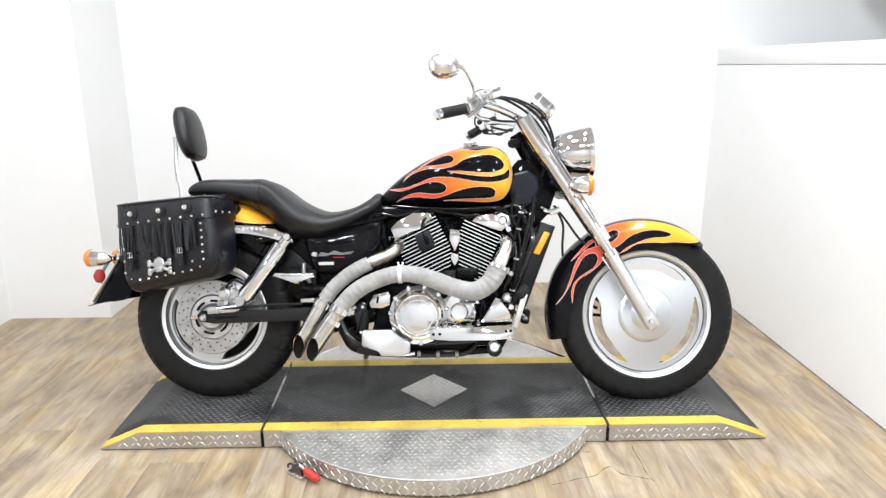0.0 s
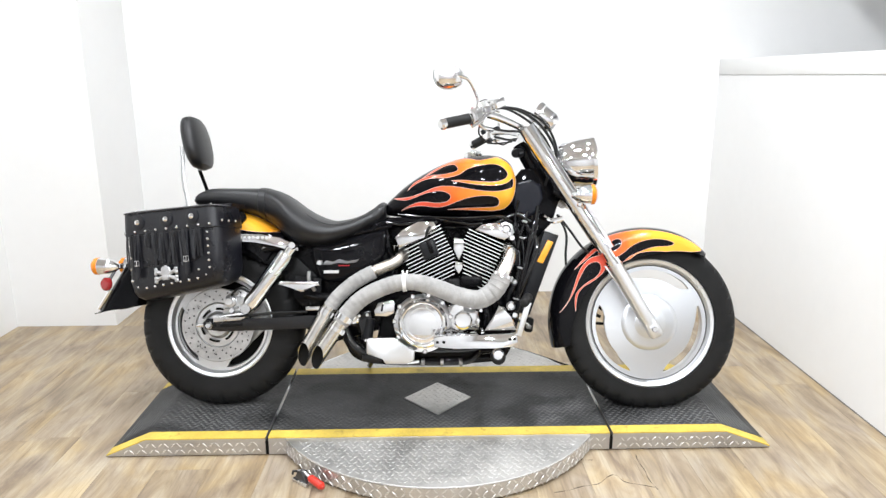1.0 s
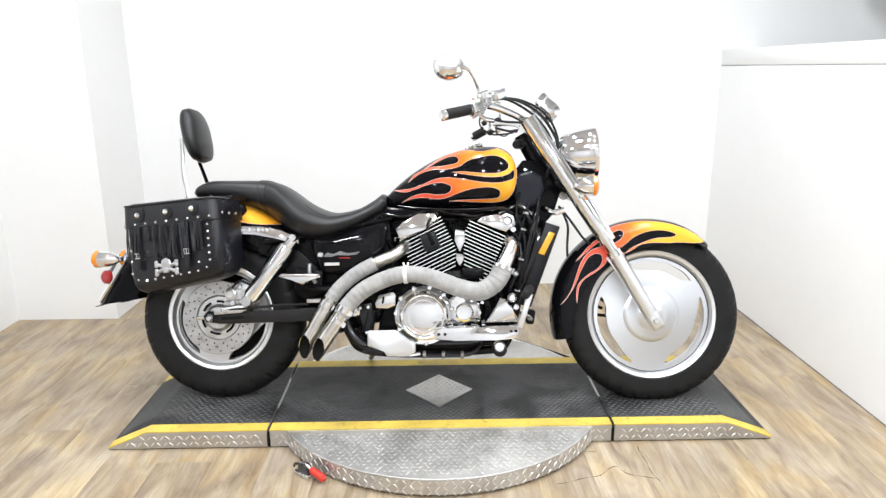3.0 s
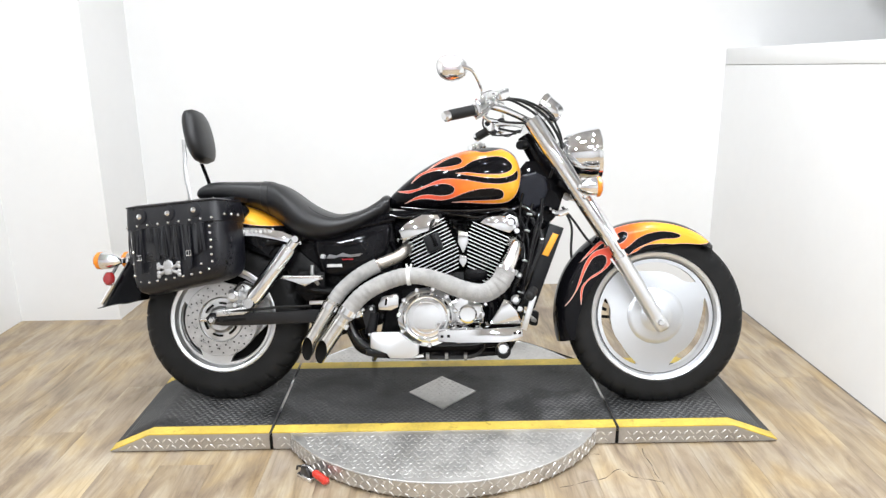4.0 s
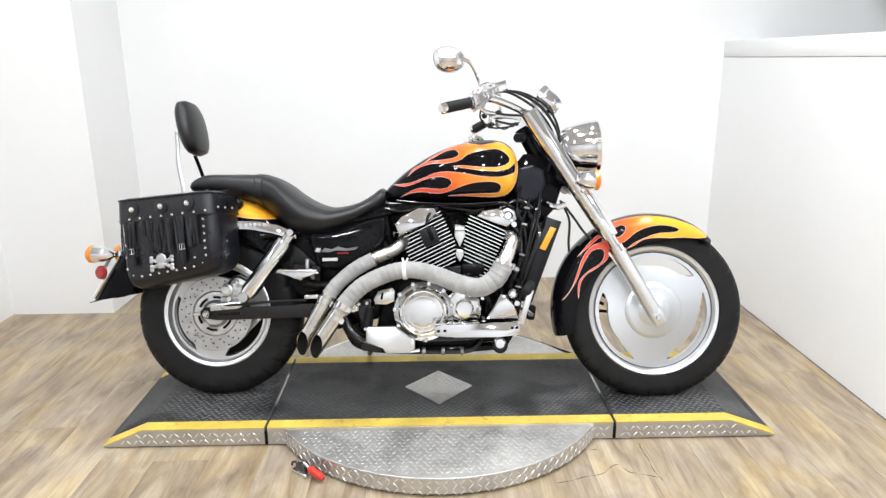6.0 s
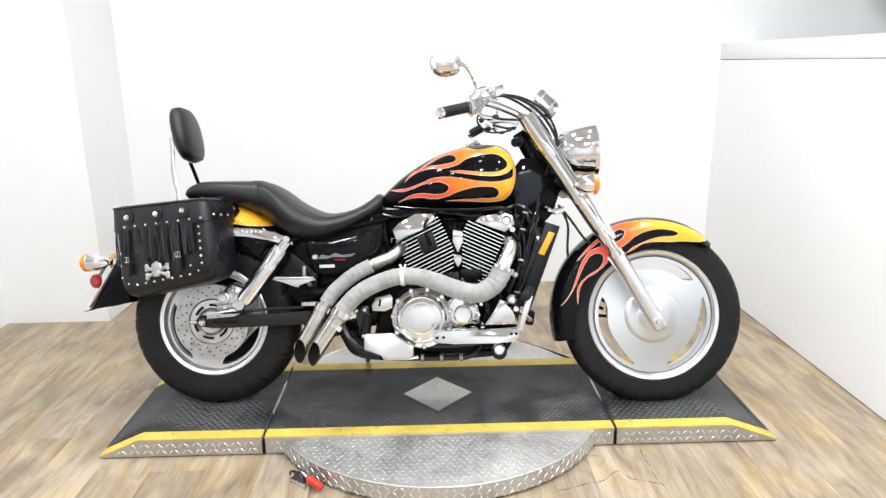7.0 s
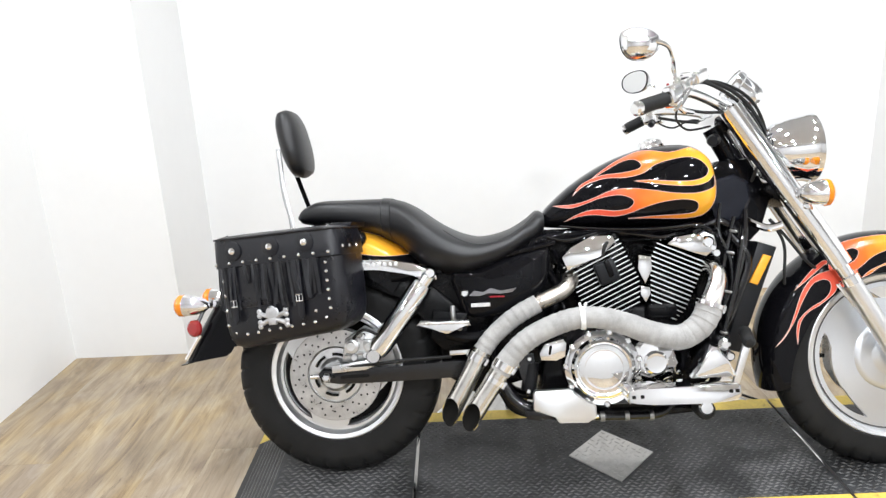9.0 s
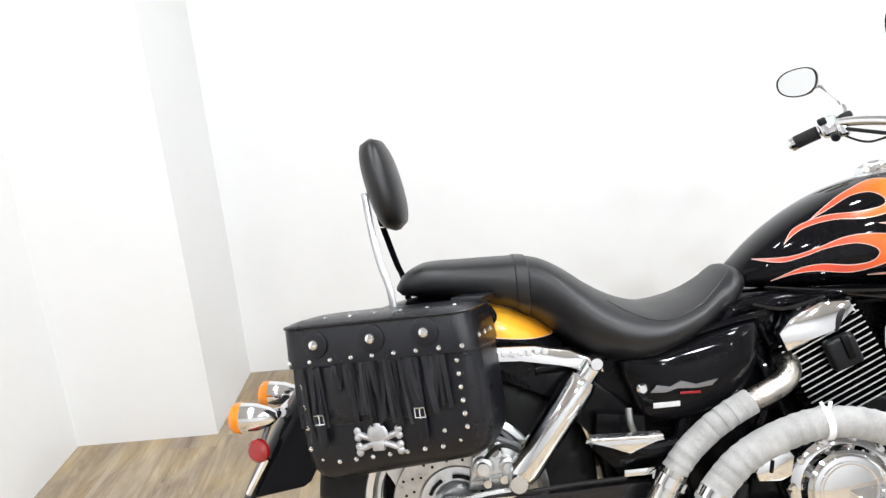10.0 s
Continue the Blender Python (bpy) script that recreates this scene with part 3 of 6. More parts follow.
FENDER_LICK_1 = [(1.028, 0.603), (1.022, 0.591), (0.939, 0.586), (0.845, 0.590), (0.789, 0.583), (0.756, 0.562)]
FENDER_LICK_2 = [(0.723, 0.541), (0.751, 0.568), (0.798, 0.591), (0.845, 0.606), (0.900, 0.610), (0.918, 0.620), (0.890, 0.632), (0.845, 0.636), (0.798, 0.627), (0.760, 0.609), (0.732, 0.585), (0.695, 0.559), (0.666, 0.536), (0.657, 0.512), (0.619, 0.479), (0.581, 0.455), (0.560, 0.422)]
FENDER_LICK_3 = [(0.553, 0.364), (0.550, 0.402), (0.558, 0.436), (0.591, 0.469), (0.629, 0.493), (0.646, 0.521), (0.643, 0.543), (0.624, 0.550), (0.595, 0.536), (0.567, 0.488), (0.544, 0.431), (0.515, 0.383)]
FENDER_LICK_4 = [(0.492, 0.358), (0.525, 0.402), (0.544, 0.450), (0.567, 0.517), (0.600, 0.559), (0.638, 0.574), (0.676, 0.583), (0.713, 0.602), (0.724, 0.626), (0.708, 0.637), (0.675, 0.621), (0.628, 0.590)]
FENDER_LICK_5 = [(0.548, 0.520), (0.600, 0.580), (0.647, 0.617), (0.661, 0.636), (0.713, 0.658), (0.798, 0.671), (0.882, 0.664), (0.948, 0.645), (0.991, 0.626)]
FENDER_FLAME = [FENDER_LICK_1, FENDER_LICK_2, FENDER_LICK_3, FENDER_LICK_4, FENDER_LICK_5]
fill, edge = decal(FENDER_FLAME, on_fender)
part("flame_graphic", fill, FLAME_FENDER, front_fender, "airbrushed orange flame")
part("flame_outline", edge, PINSTRIPE, front_fender)

# fork
for s in (-1, 1):
    y, d = 0.112 * s, 0.045 if s > 0 else 0.0
    leg = part("fork_leg", tube([(0.822 + d, y, 0.318), (0.690 + d, y, 0.545)], 0.027, 20, 1), ALLOY, bike, "satin alloy lower fork leg")
    part("axle_clamp", rbox((0.05, 0.05, 0.07), pose(0.832 + d, y, 0.303, 0, -30, 0), 0.014, 3), ALLOY, leg)
    part("dust_seal", tube([(0.692 + d, y, 0.541), (0.680 + d, y, 0.562)], 0.029, 20, 1), CHROME, leg)
    part("fork_tube", tube([(0.682 + d, y, 0.558), (0.622 + d, y, 0.655)], 0.021, 16, 1), CHROME, leg)
    part("fork_cover", tube([(0.650 + d, y, 0.612), (0.640 + d, y, 0.628), (0.385 + d, y, 1.018), (0.375 + d, y, 1.032)], lambda f, run: 0.033 if 0.01 < f < 0.99 else 0.027, 20, 2), CHROME, leg, "chrome fork cover")
    part("fender_stay", slab([(0.655, 0.535), (0.700, 0.553), (0.735, 0.480), (0.705, 0.468)], y * 0.86, y * 0.80, 0.002), CHROME, leg)
for x, z in ((0.535, 0.792), (0.555, 0.762)):
    part("fork_bolt", spin([(0, 0.010), (0.006, 0.010), (0.009, 0.006), (0.009, -0.01), (0, -0.01)], along((x, -0.143, z), (x, -0.3, z)), 10), CHROME, bike)
part("triple_clamp", rbox((0.08, 0.23, 0.035), pose(0.380, 0, 1.030, 0, 33, 0), 0.012, 3), CHROME, bike)
part("triple_clamp", rbox((0.09, 0.22, 0.04), pose(0.505, 0, 0.800, 0, 33, 0), 0.012, 3), SATIN, bike)
part("steering_neck", tube([(0.352, 0, 1.01), (0.455, 0, 0.82)], 0.032, 18, 1), GLOSS, bike)

# headlight
axis = along((0.465, -0.005, 0.928), (0.70, -0.005, 0.944))
head = part("headlight", spin([(0, 0.0), (0.03, 0.002), (0.058, 0.018), (0.080, 0.048), (0.092, 0.088), (0.098, 0.125), (0.1015, 0.150), (0.103, 0.152), (0.103, 0.166), (0.099, 0.170), (0.094, 0.167)], axis, 40), CHROME, bike, "chrome bullet headlight shell")
part("lens", spin([(0.0, 0.184), (0.04, 0.181), (0.075, 0.175), (0.095, 0.166)], axis, 40), CLEAR, head)
part("headlight_bracket", tube([(0.47, -0.005, 0.85), (0.51, -0.005, 0.83), (0.56, -0.005, 0.835)], 0.018, 12), CHROME, head)
part("mount_bar", tube([(0.500, -0.10, 0.795), (0.505, 0, 0.795), (0.500, 0.10, 0.795)], 0.011, 12), CHROME, bike)


def bullet_signal(m, size, parent_ob, long=1.0):
    """A bullet-shaped lamp along the z axis of m; long stretches it along that axis."""
    shell = [(0, 0), (0.30, 0.04), (0.62, 0.35), (0.88, 0.95), (0.95, 1.5), (0.98, 1.75), (0.9, 1.78)]
    glass = [(0.97, 1.74), (1.02, 1.80), (1.0, 2.1), (0.75, 2.3), (0, 2.36)]
    sig = part("turn_signal", spin([(r * size, h * size * long) for r, h in shell], m, 28), CHROME, parent_ob, "chrome bullet turn signal")
    part("lens", spin([(r * size, h * size * long) for r, h in glass], m, 28), AMBER, sig, "amber lens")
    return sig


for s in (-1, 1):
    sig = bullet_signal(along((0.528, 0.165 * s, 0.797), (0.60, 0.165 * s, 0.798)), 0.037, bike)
    part("stem", tube([(0.505, 0.11 * s, 0.795), (0.55, 0.15 * s, 0.790)], 0.011, 10, 1), CHROME, sig)

# handlebar
bar = part("handlebar", tube([(0.053, -0.335, 1.024), (0.150, -0.262, 1.058), (0.215, -0.208, 1.082), (0.300, -0.145, 1.066), (0.370, -0.08, 1.044), (0.400, 0, 1.045), (0.385, 0.09, 1.055), (0.325, 0.2, 1.09), (0.26, 0.30, 1.105), (0.225, 0.35, 1.088), (0.175, 0.385, 1.066)], 0.0135, 14), CHROME, bike, "chrome pulled-back handlebar")
for a, b in (((0.060, -0.330, 1.0265), (0.146, -0.265, 1.0565)), ((0.178, 0.383, 1.067), (0.226, 0.349, 1.0885))):
    d = (Vector(b) - Vector(a)).length
    grip = part("grip", spin([(0.0178 + (0.0014 if k % 2 else 0), d * k / 24) for k in range(25)], along(a, b), 18), RUBBER, bar, "ribbed black rubber grip")
    part("grip_end", spin([(0, -0.016), (0.013, -0.016), (0.0195, -0.01), (0.0205, -0.002), (0.0185, 0.004)], along(a, b), 18), CHROME, bar)
# controls on the near side
part("switch_housing", rbox((0.05, 0.045, 0.06), pose(0.170, -0.245, 1.068, 0, -18, 38), 0.012, 3), CHROME, bar)
part("brake_reservoir", rbox((0.052, 0.060, 0.036), pose(0.244, -0.188, 1.128, 8, -22, 38), 0.007, 3), CHROME, bar, "chrome brake fluid reservoir")
part("brake_lever", tube([(0.222, -0.222, 1.088), (0.198, -0.262, 1.058), (0.176, -0.290, 1.034), (0.158, -0.310, 1.020)], lambda f, d: 0.006 - 0.0015 * f, 10), CHROME, bar)
part("lever_clamp", rbox((0.040, 0.034, 0.034), pose(0.212, -0.208, 1.098, 0, -20, 38), 0.008, 3), CHROME, bar)
part("throttle_cable_elbow", tube([(0.185, -0.235, 1.045), (0.205, -0.225, 1.030), (0.235, -0.20, 1.030)], 0.008, 10), CHROME, bar)
part("mirror_mount", spin([(0, 0), (0.014, 0), (0.014, 0.02), (0.008, 0.03), (0, 0.03)], pose(0.182, -0.235, 1.086), 14), CHROME, bar)
part("switch_button", rbox((0.008, 0.006, 0.007), pose(0.160, -0.240, 1.099), 0.002, 1), BADGERED, bar)
# controls on the far side
part("switch_housing", rbox((0.05, 0.05, 0.055), pose(0.245, 0.325, 1.098, 0, -20, -30), 0.012, 3), CHROME, bar)
part("clutch_lever", tube([(0.28, 0.31, 1.115), (0.255, 0.36, 1.108), (0.22, 0.395, 1.09), (0.185, 0.42, 1.075)], lambda f, d: 0.008 - 0.002 * f, 10), CHROME, bar)
part("lever_perch", rbox((0.035, 0.03, 0.03), pose(0.275, 0.30, 1.115, 0, -20, -30), 0.006, 2), PLASTIC, bar)


part("signal_switch", rbox((0.022, 0.030, 0.020), pose(0.222, 0.318, 1.112, 0, -20, -30), 0.005, 2), PLASTIC, bar)
part("mirror_mount", spin([(0, 0), (0.013, 0), (0.013, 0.02), (0.008, 0.03), (0, 0.03)], pose(0.288, 0.322, 1.10), 14), CHROME, bar)
part("choke_knob", spin([(0, 0.016), (0.009, 0.016), (0.012, 0.01), (0.012, 0), (0, 0)], along((0.245, 0.30, 1.070), (0.225, 0.25, 1.045)), 12), PLASTIC, bar)
part("switch_clamp", rbox((0.030, 0.044, 0.044), pose(0.270, 0.305, 1.088, 0, -20, -35), 0.010, 3), CHROME, bar)


def mirror(centre, root, face, wide=0.068, high=0.043):
    """An oval mirror whose glass looks along face."""
    c, n = Vector(centre), Vector(face).normalized()
    across = Vector((0, 0, 1)).cross(n).normalized()
    up = n.cross(across)
    m = Matrix((across, up, n)).transposed().to_4x4()
    m.translation = c
    ring = []
    for k in range(44):
        a = math.tau * k / 44
        x, y = math.cos(a), math.sin(a)
        ring.append((wide * math.copysign(abs(x) ** 0.85, x) * (1 + 0.07 * y), high * math.copysign(abs(y) ** 0.85, y) * (1 + 0.10 * x)))

    def at(f, h):
        return [m @ Vector((x * f, y * f, h)) for x, y in ring]

    mir = part("mirror", loft([at(f, h) for f, h in ((1.0, 0.002), (1.02, -0.004), (1.0, -0.012), (0.90, -0.026), (0.72, -0.038), (0.45, -0.047), (0.15, -0.050))]), CHROME, bike, "oval mirror with a chrome shell")
    part("mirror_glass", loft([at(0.93, 0.0026), at(0.92, 0.0034)]), MIRROR, mir)
    part("rim_gasket", loft([at(1.01, 0.0), at(1.0, 0.0052), at(0.94, 0.0052), at(0.93, 0.002)], caps=False), PLASTIC, mir)
    root = Vector(root)
    back = c - n * 0.03 + Vector((0.05, 0, -0.012))
    part("mirror_stem", tube([root, root + Vector((-0.004, 0, 0.03)), root.lerp(back, 0.6) + Vector((0.006, 0, 0.008)), back, c - n * 0.035], 0.0062, 10), CHROME, mir)


mirror((0.076, -0.283, 1.198), (0.182, -0.235, 1.105), (-0.45, 0.88, -0.05), 0.057, 0.042)
mirror((0.226, 0.45, 1.242), (0.290, 0.33, 1.12), (-0.75, -0.66, 0.0), 0.056, 0.040)

# speedometer
gm = along((0.478, 0.012, 1.088), (0.400, 0.012, 1.148))
gauge = part("speedometer", spin([(0, -0.014), (0.028, -0.012), (0.040, 0.002), (0.044, 0.024), (0.045, 0.062), (0.049, 0.066), (0.050, 0.082), (0.046, 0.087)], gm, 32), CHROME, bike, "chrome cased speedometer")
part("dial", spin([(0, 0.085), (0.046, 0.085)], gm, 32), CLEAR, gauge)
part("gauge_bracket", tube([(0.41, 0.0, 1.05), (0.435, 0.01, 1.075), (0.455, 0.012, 1.09)], 0.014, 10), CHROME, gauge)
part("riser", tube([(0.392, 0, 1.03), (0.402, 0, 1.062)], 0.022, 14, 1), CHROME, bike)

# cables
cables = [
    ([(0.225, -0.20, 1.105), (0.33, -0.12, 1.122), (0.43, -0.08, 1.080), (0.480, -0.06, 1.00), (0.485, -0.05, 0.92)], 0.0045),
    ([(0.19, -0.235, 1.05), (0.185, -0.22, 1.01), (0.23, -0.17, 0.985), (0.31, -0.11, 1.0)], 0.0032),
    ([(0.245, -0.175, 1.112), (0.315, -0.13, 1.120), (0.41, -0.09, 1.075), (0.475, -0.07, 0.985), (0.49, -0.05, 0.90)], 0.0055),
    ([(0.215, -0.20, 1.10), (0.29, -0.16, 1.112), (0.40, -0.12, 1.05), (0.46, -0.10, 0.95), (0.44, -0.06, 0.84)], 0.005),
    ([(0.195, -0.232, 1.035), (0.27, -0.18, 1.03), (0.36, -0.1, 1.035), (0.43, -0.05, 1.0)], 0.0045),
    ([(0.26, 0.3, 1.09), (0.31, 0.2, 1.06), (0.37, 0.1, 1.03), (0.42, 0.05, 0.96)], 0.005),
    ([(0.255, 0.31, 1.08), (0.30, 0.25, 1.045), (0.34, 0.15, 1.055), (0.40, 0.06, 1.02)], 0.003),
    ([(0.485, -0.07, 0.73), (0.515, -0.09, 0.66), (0.512, -0.10, 0.58), (0.515, -0.09, 0.54)], 0.0045),
    ([(0.49, -0.07, 0.725), (0.53, -0.085, 0.67), (0.57, -0.10, 0.61), (0.60, -0.095, 0.585)], 0.0045),
]
for pts, r in cables:
    part("cable", tube(pts, r, 8), RUBBER, bike)

# fuel tank
TX = [-0.175, -0.157, -0.07, 0.036, 0.142, 0.25, 0.302, 0.325, 0.337]
TT = [0.755, 0.785, 0.860, 0.921, 0.954, 0.960, 0.937, 0.895, 0.83]
TB = [0.735, 0.728, 0.722, 0.718, 0.716, 0.720, 0.738, 0.765, 0.81]
TW = [0.045, 0.065, 0.105, 0.138, 0.158, 0.160, 0.140, 0.100, 0.02]


def tank_section(x):
    t, b, w = curve_at(x, TX, TT), curve_at(x, TX, TB), curve_at(x, TX, TW)
    return t, b, w, b + 0.42 * (t - b)


def on_tank(x, z, lift=0.0012):
    t, b, w, mid = tank_section(x)
    h = (t - mid) if z > mid else (mid - b)
    u = min(abs(z - mid) / max(h, 1e-4), 0.985)
    return Vector((x, -(w * (1 - u ** 2.4) ** (1 / 2.4)) - lift, mid + math.copysign(u * h, z - mid) + lift * (z - mid) / max(h, 0.01)))


def tank_ring(x, n=44):
    t, b, w, mid = tank_section(x)
    out = []
    for k in range(n):
        a = math.tau * k / n
        c, s = math.cos(a), math.sin(a)
        h = (t - mid) if s > 0 else (mid - b)
        out.append((x, w * math.copysign(abs(c) ** (2 / 2.4), c), mid + h * math.copysign(abs(s) ** (2 / 2.4), s)))
    return out


stations = [TX[0] + (TX[-1] - TX[0]) * (0.5 - 0.5 * math.cos(math.pi * k / 48)) for k in range(49)]
tank = part("fuel_tank", loft([tank_ring(x) for x in stations]), GLOSS, bike, "glossy black fuel tank with orange flames")
TANK_LICK_1 = [(0.256, 0.945), (0.193, 0.930), (0.150, 0.938), (0.113, 0.940), (0.055, 0.917), (0.014, 0.893)]
TANK_LICK_2 = [(-0.026, 0.864), (0.018, 0.888), (0.059, 0.909), (0.092, 0.914), (0.108, 0.900), (0.100, 0.885), (0.056, 0.876), (0.006, 0.873), (-0.032, 0.861), (-0.061, 0.844)]
TANK_LICK_3 = [(-0.081, 0.817), (-0.066, 0.832), (-0.036, 0.851), (0.012, 0.863), (0.064, 0.862), (0.112, 0.873), (0.144, 0.894), (0.193, 0.908), (0.241, 0.913), (0.273, 0.902), (0.293, 0.877), (0.280, 0.856), (0.240, 0.845), (0.176, 0.847), (0.128, 0.852)]
TANK_LICK_4 = [(0.084, 0.851), (0.128, 0.843), (0.192, 0.834), (0.248, 0.832), (0.288, 0.842), (0.311, 0.861), (0.314, 0.842), (0.305, 0.825), (0.256, 0.811), (0.192, 0.813), (0.128, 0.824), (0.072, 0.831), (0.023, 0.827), (-0.026, 0.808), (-0.076, 0.793)]
TANK_LICK_5 = [(-0.138, 0.790), (-0.093, 0.782), (-0.051, 0.792), (-0.009, 0.807), (0.040, 0.814), (0.072, 0.805), (0.082, 0.791), (0.068, 0.775), (0.031, 0.770), (-0.018, 0.775), (-0.059, 0.768)]
TANK_LICK_6 = [(-0.107, 0.744), (-0.068, 0.757), (-0.026, 0.761), (0.031, 0.755), (0.072, 0.762), (0.112, 0.777), (0.160, 0.790), (0.216, 0.795), (0.252, 0.788), (0.261, 0.772), (0.249, 0.757), (0.193, 0.753), (0.128, 0.751)]
TANK_LICK_7 = [(0.071, 0.747), (0.128, 0.746), (0.193, 0.743), (0.242, 0.743), (0.283, 0.752), (0.309, 0.780), (0.323, 0.825), (0.324, 0.870), (0.309, 0.905), (0.284, 0.930)]
TANK_FLAME = [TANK_LICK_1, TANK_LICK_2, TANK_LICK_3, TANK_LICK_4, TANK_LICK_5, TANK_LICK_6, TANK_LICK_7]
fill, edge = decal(TANK_FLAME, on_tank)
part("flame_graphic", fill, FLAME_TANK, tank, "airbrushed red to yellow flame")
part("flame_outline", edge, PINSTRIPE, tank)
part("filler_cap", spin([(0.0, 0.024), (0.016, 0.023), (0.020, 0.019), (0.024, 0.018), (0.033, 0.015), (0.036, 0.009), (0.037, 0.003), (0.042, 0.001), (0.043, -0.012)], pose(0.165, 0.0, 0.960, 0, -10, 0), 28), CHROME, tank, "chrome filler cap")

# seat
SX = [-0.900, -0.893, -0.878, -0.84, -0.76, -0.66, -0.622, -0.58, -0.535, -0.49, -0.447, -0.400, -0.350, -0.272, -0.215, -0.184, -0.166]
ST = [0.790, 0.803, 0.817, 0.832, 0.834, 0.834, 0.832, 0.822, 0.797, 0.764, 0.738, 0.718, 0.709, 0.726, 0.758, 0.782, 0.775]
SB = [0.776, 0.766, 0.762, 0.757, 0.748, 0.722, 0.704, 0.672, 0.628, 0.602, 0.592, 0.592, 0.604, 0.633, 0.664, 0.684, 0.712]
SW = [0.075, 0.090, 0.100, 0.108, 0.113, 0.118, 0.120, 0.138, 0.165, 0.185, 0.197, 0.197, 0.187, 0.152, 0.115, 0.105, 0.09]


def seat_ring(x, n=36, grow=0.0):
    p = 2.9 - 0.75 * min(1, max(0, (x + 0.62) / 0.15))
    t, b, w = curve_at(x, SX, ST) + grow, curve_at(x, SX, SB) - grow, curve_at(x, SX, SW) + grow
    mid, out = b + 0.55 * (t - b), []
    for k in range(n):
        a = math.tau * k / n
        c, s = math.cos(a), math.sin(a)
        h = (t - mid) if s > 0 else (mid - b)
        out.append((x, w * math.copysign(abs(c) ** (2 / p), c), mid + h * math.copysign(abs(s) ** (2 / p), s)))
    return out


seat = part("seat", loft([seat_ring(SX[0] + (SX[-1] - SX[0]) * k / 70) for k in range(71)]), VINYL, bike, "black vinyl two-up stepped seat")
part("seat_strap", loft([seat_ring(x, grow=g) for x, g in ((-0.645, 0.0005), (-0.643, 0.003), (-0.618, 0.003), (-0.616, 0.0005))], caps=False), VINYL, seat)
piping = []
for k in range(41):
    x = -0.46 + 0.27 * k / 40
    t, b, w = curve_at(x, SX, ST), curve_at(x, SX, SB), curve_at(x, SX, SW)
    mid = b + 0.55 * (t - b)
    s = 0.80 - 0.25 * math.sin(math.pi * k / 40)
    piping.append((x, -w * (1 - s ** 2.15) ** (1 / 2.15) - 0.0002, mid + (t - mid) * s))
part("seat_seam", tube(piping, 0.0013, 6, 1), VINYL, seat)

# backrest
pad_m = pose(-0.918, 0.0, 1.014, 0, -13, 0)
rows = []
for k in range(17):
    f = -1 + 2 * k / 16
    e = (1 - abs(f) ** 2.5) ** (1 / 2.5) if abs(f) < 1 else 0.0
    ring = []
    for j in range(28):
        a = math.tau * j / 28
        c, s = math.cos(a), math.sin(a)
        ring.append(pad_m @ Vector((0.039 * (0.16 + 0.84 * e) * math.copysign(abs(c) ** 0.88, c), 0.108 * (0.22 + 0.78 * e) * math.copysign(abs(s) ** 0.82, s), 0.106 * f)))
    rows.append(ring)
rest = part("backrest", loft(rows), VINYL, bike, "padded black vinyl passenger backrest")
UPRIGHT = smooth_line([(-0.950, 0.058, 0.995), (-0.943, 0.066, 0.937), (-0.931, 0.093, 0.880), (-0.917, 0.111, 0.827), (-0.907, 0.118, 0.800), (-0.900, 0.123, 0.766), (-0.893, 0.125, 0.690)], 5)
# The far bar is coloured black for the dark it reflects.
for s, dx, m, words in ((-1, -0.006, DULL, "flat steel sissy bar upright"), (1, 0.003, SATIN, "sissy bar upright, blackened for its dark reflection")):
    rings = [[Vector((p.x + dx + 0.0078 * math.cos(a), s * p.y + 0.0036 * math.sin(a), p.z)) for a in (math.tau * (k + 0.5) / 12 for k in range(12))] for p in UPRIGHT]
    part("upright", loft(rings), m, rest, words)
# Bright end of the far bar's reflection, added as a chrome block.
part("upright_glint", rbox((0.018, 0.010, 0.010), pose(-0.936, 0.074, 0.921), 0.002, 1), CHROME, rest)

# rear fender
RPX = [-0.545, -0.62, -0.72, -0.83, -0.95, -1.06, -1.15, -1.22, -1.278]
RPZ = [0.655, 0.705, 0.748, 0.760, 0.735, 0.672, 0.575, 0.47, 0.362]


def rear_fender_point(f, v):
    line = smooth_line([(x, 0, z) for x, z in zip(RPX, RPZ)], 6)
    i = f * (len(line) - 1)
    k = min(int(i), len(line) - 2)
    p, q = line[k], line[k + 1]
    c = p.lerp(q, i - k)
    d = (q - p).normalized()
    normal = Vector((-d.z, 0, d.x))
    if normal.dot(Vector((RWX, 0, RWZ)) - c) < 0:
        normal = -normal
    a = abs(v)
    depth = 0.085 if f > 0.35 else 0.075
    side = math.sin(min(1, a / 0.6) * math.pi / 2) * 0.112
    drop = (1 - math.cos(min(1, a / 0.6) * math.pi / 2)) * 0.05 + max(0, a - 0.6) / 0.4 * depth
    if f > 0.6:
        fall = 0.17 * normal.x - normal.z
        drop = min(drop, max(0.0, (c.z - 0.361 - (c.x + 1.275) * 0.17) / fall) + 0.012)
    return c + normal * drop + Vector((0, math.copysign(side, v), 0))


rear_fender = part("rear_fender", fender_shell(lambda d, v: rear_fender_point(d, v), 0.0, 1.0, 54), GLOSS, bike, "black rear fender with a yellow flame")


def on_rear(x, z):
    best, spot = 9, None
    for i in range(0, 26):
        for j in range(6, 41):
            p = rear_fender_point(i / 50, -j / 40)
            d = (p.x - x) ** 2 + (p.z - z) ** 2
            if d < best:
                best, spot = d, p
    return Vector((x, spot.y - 0.0055, z))


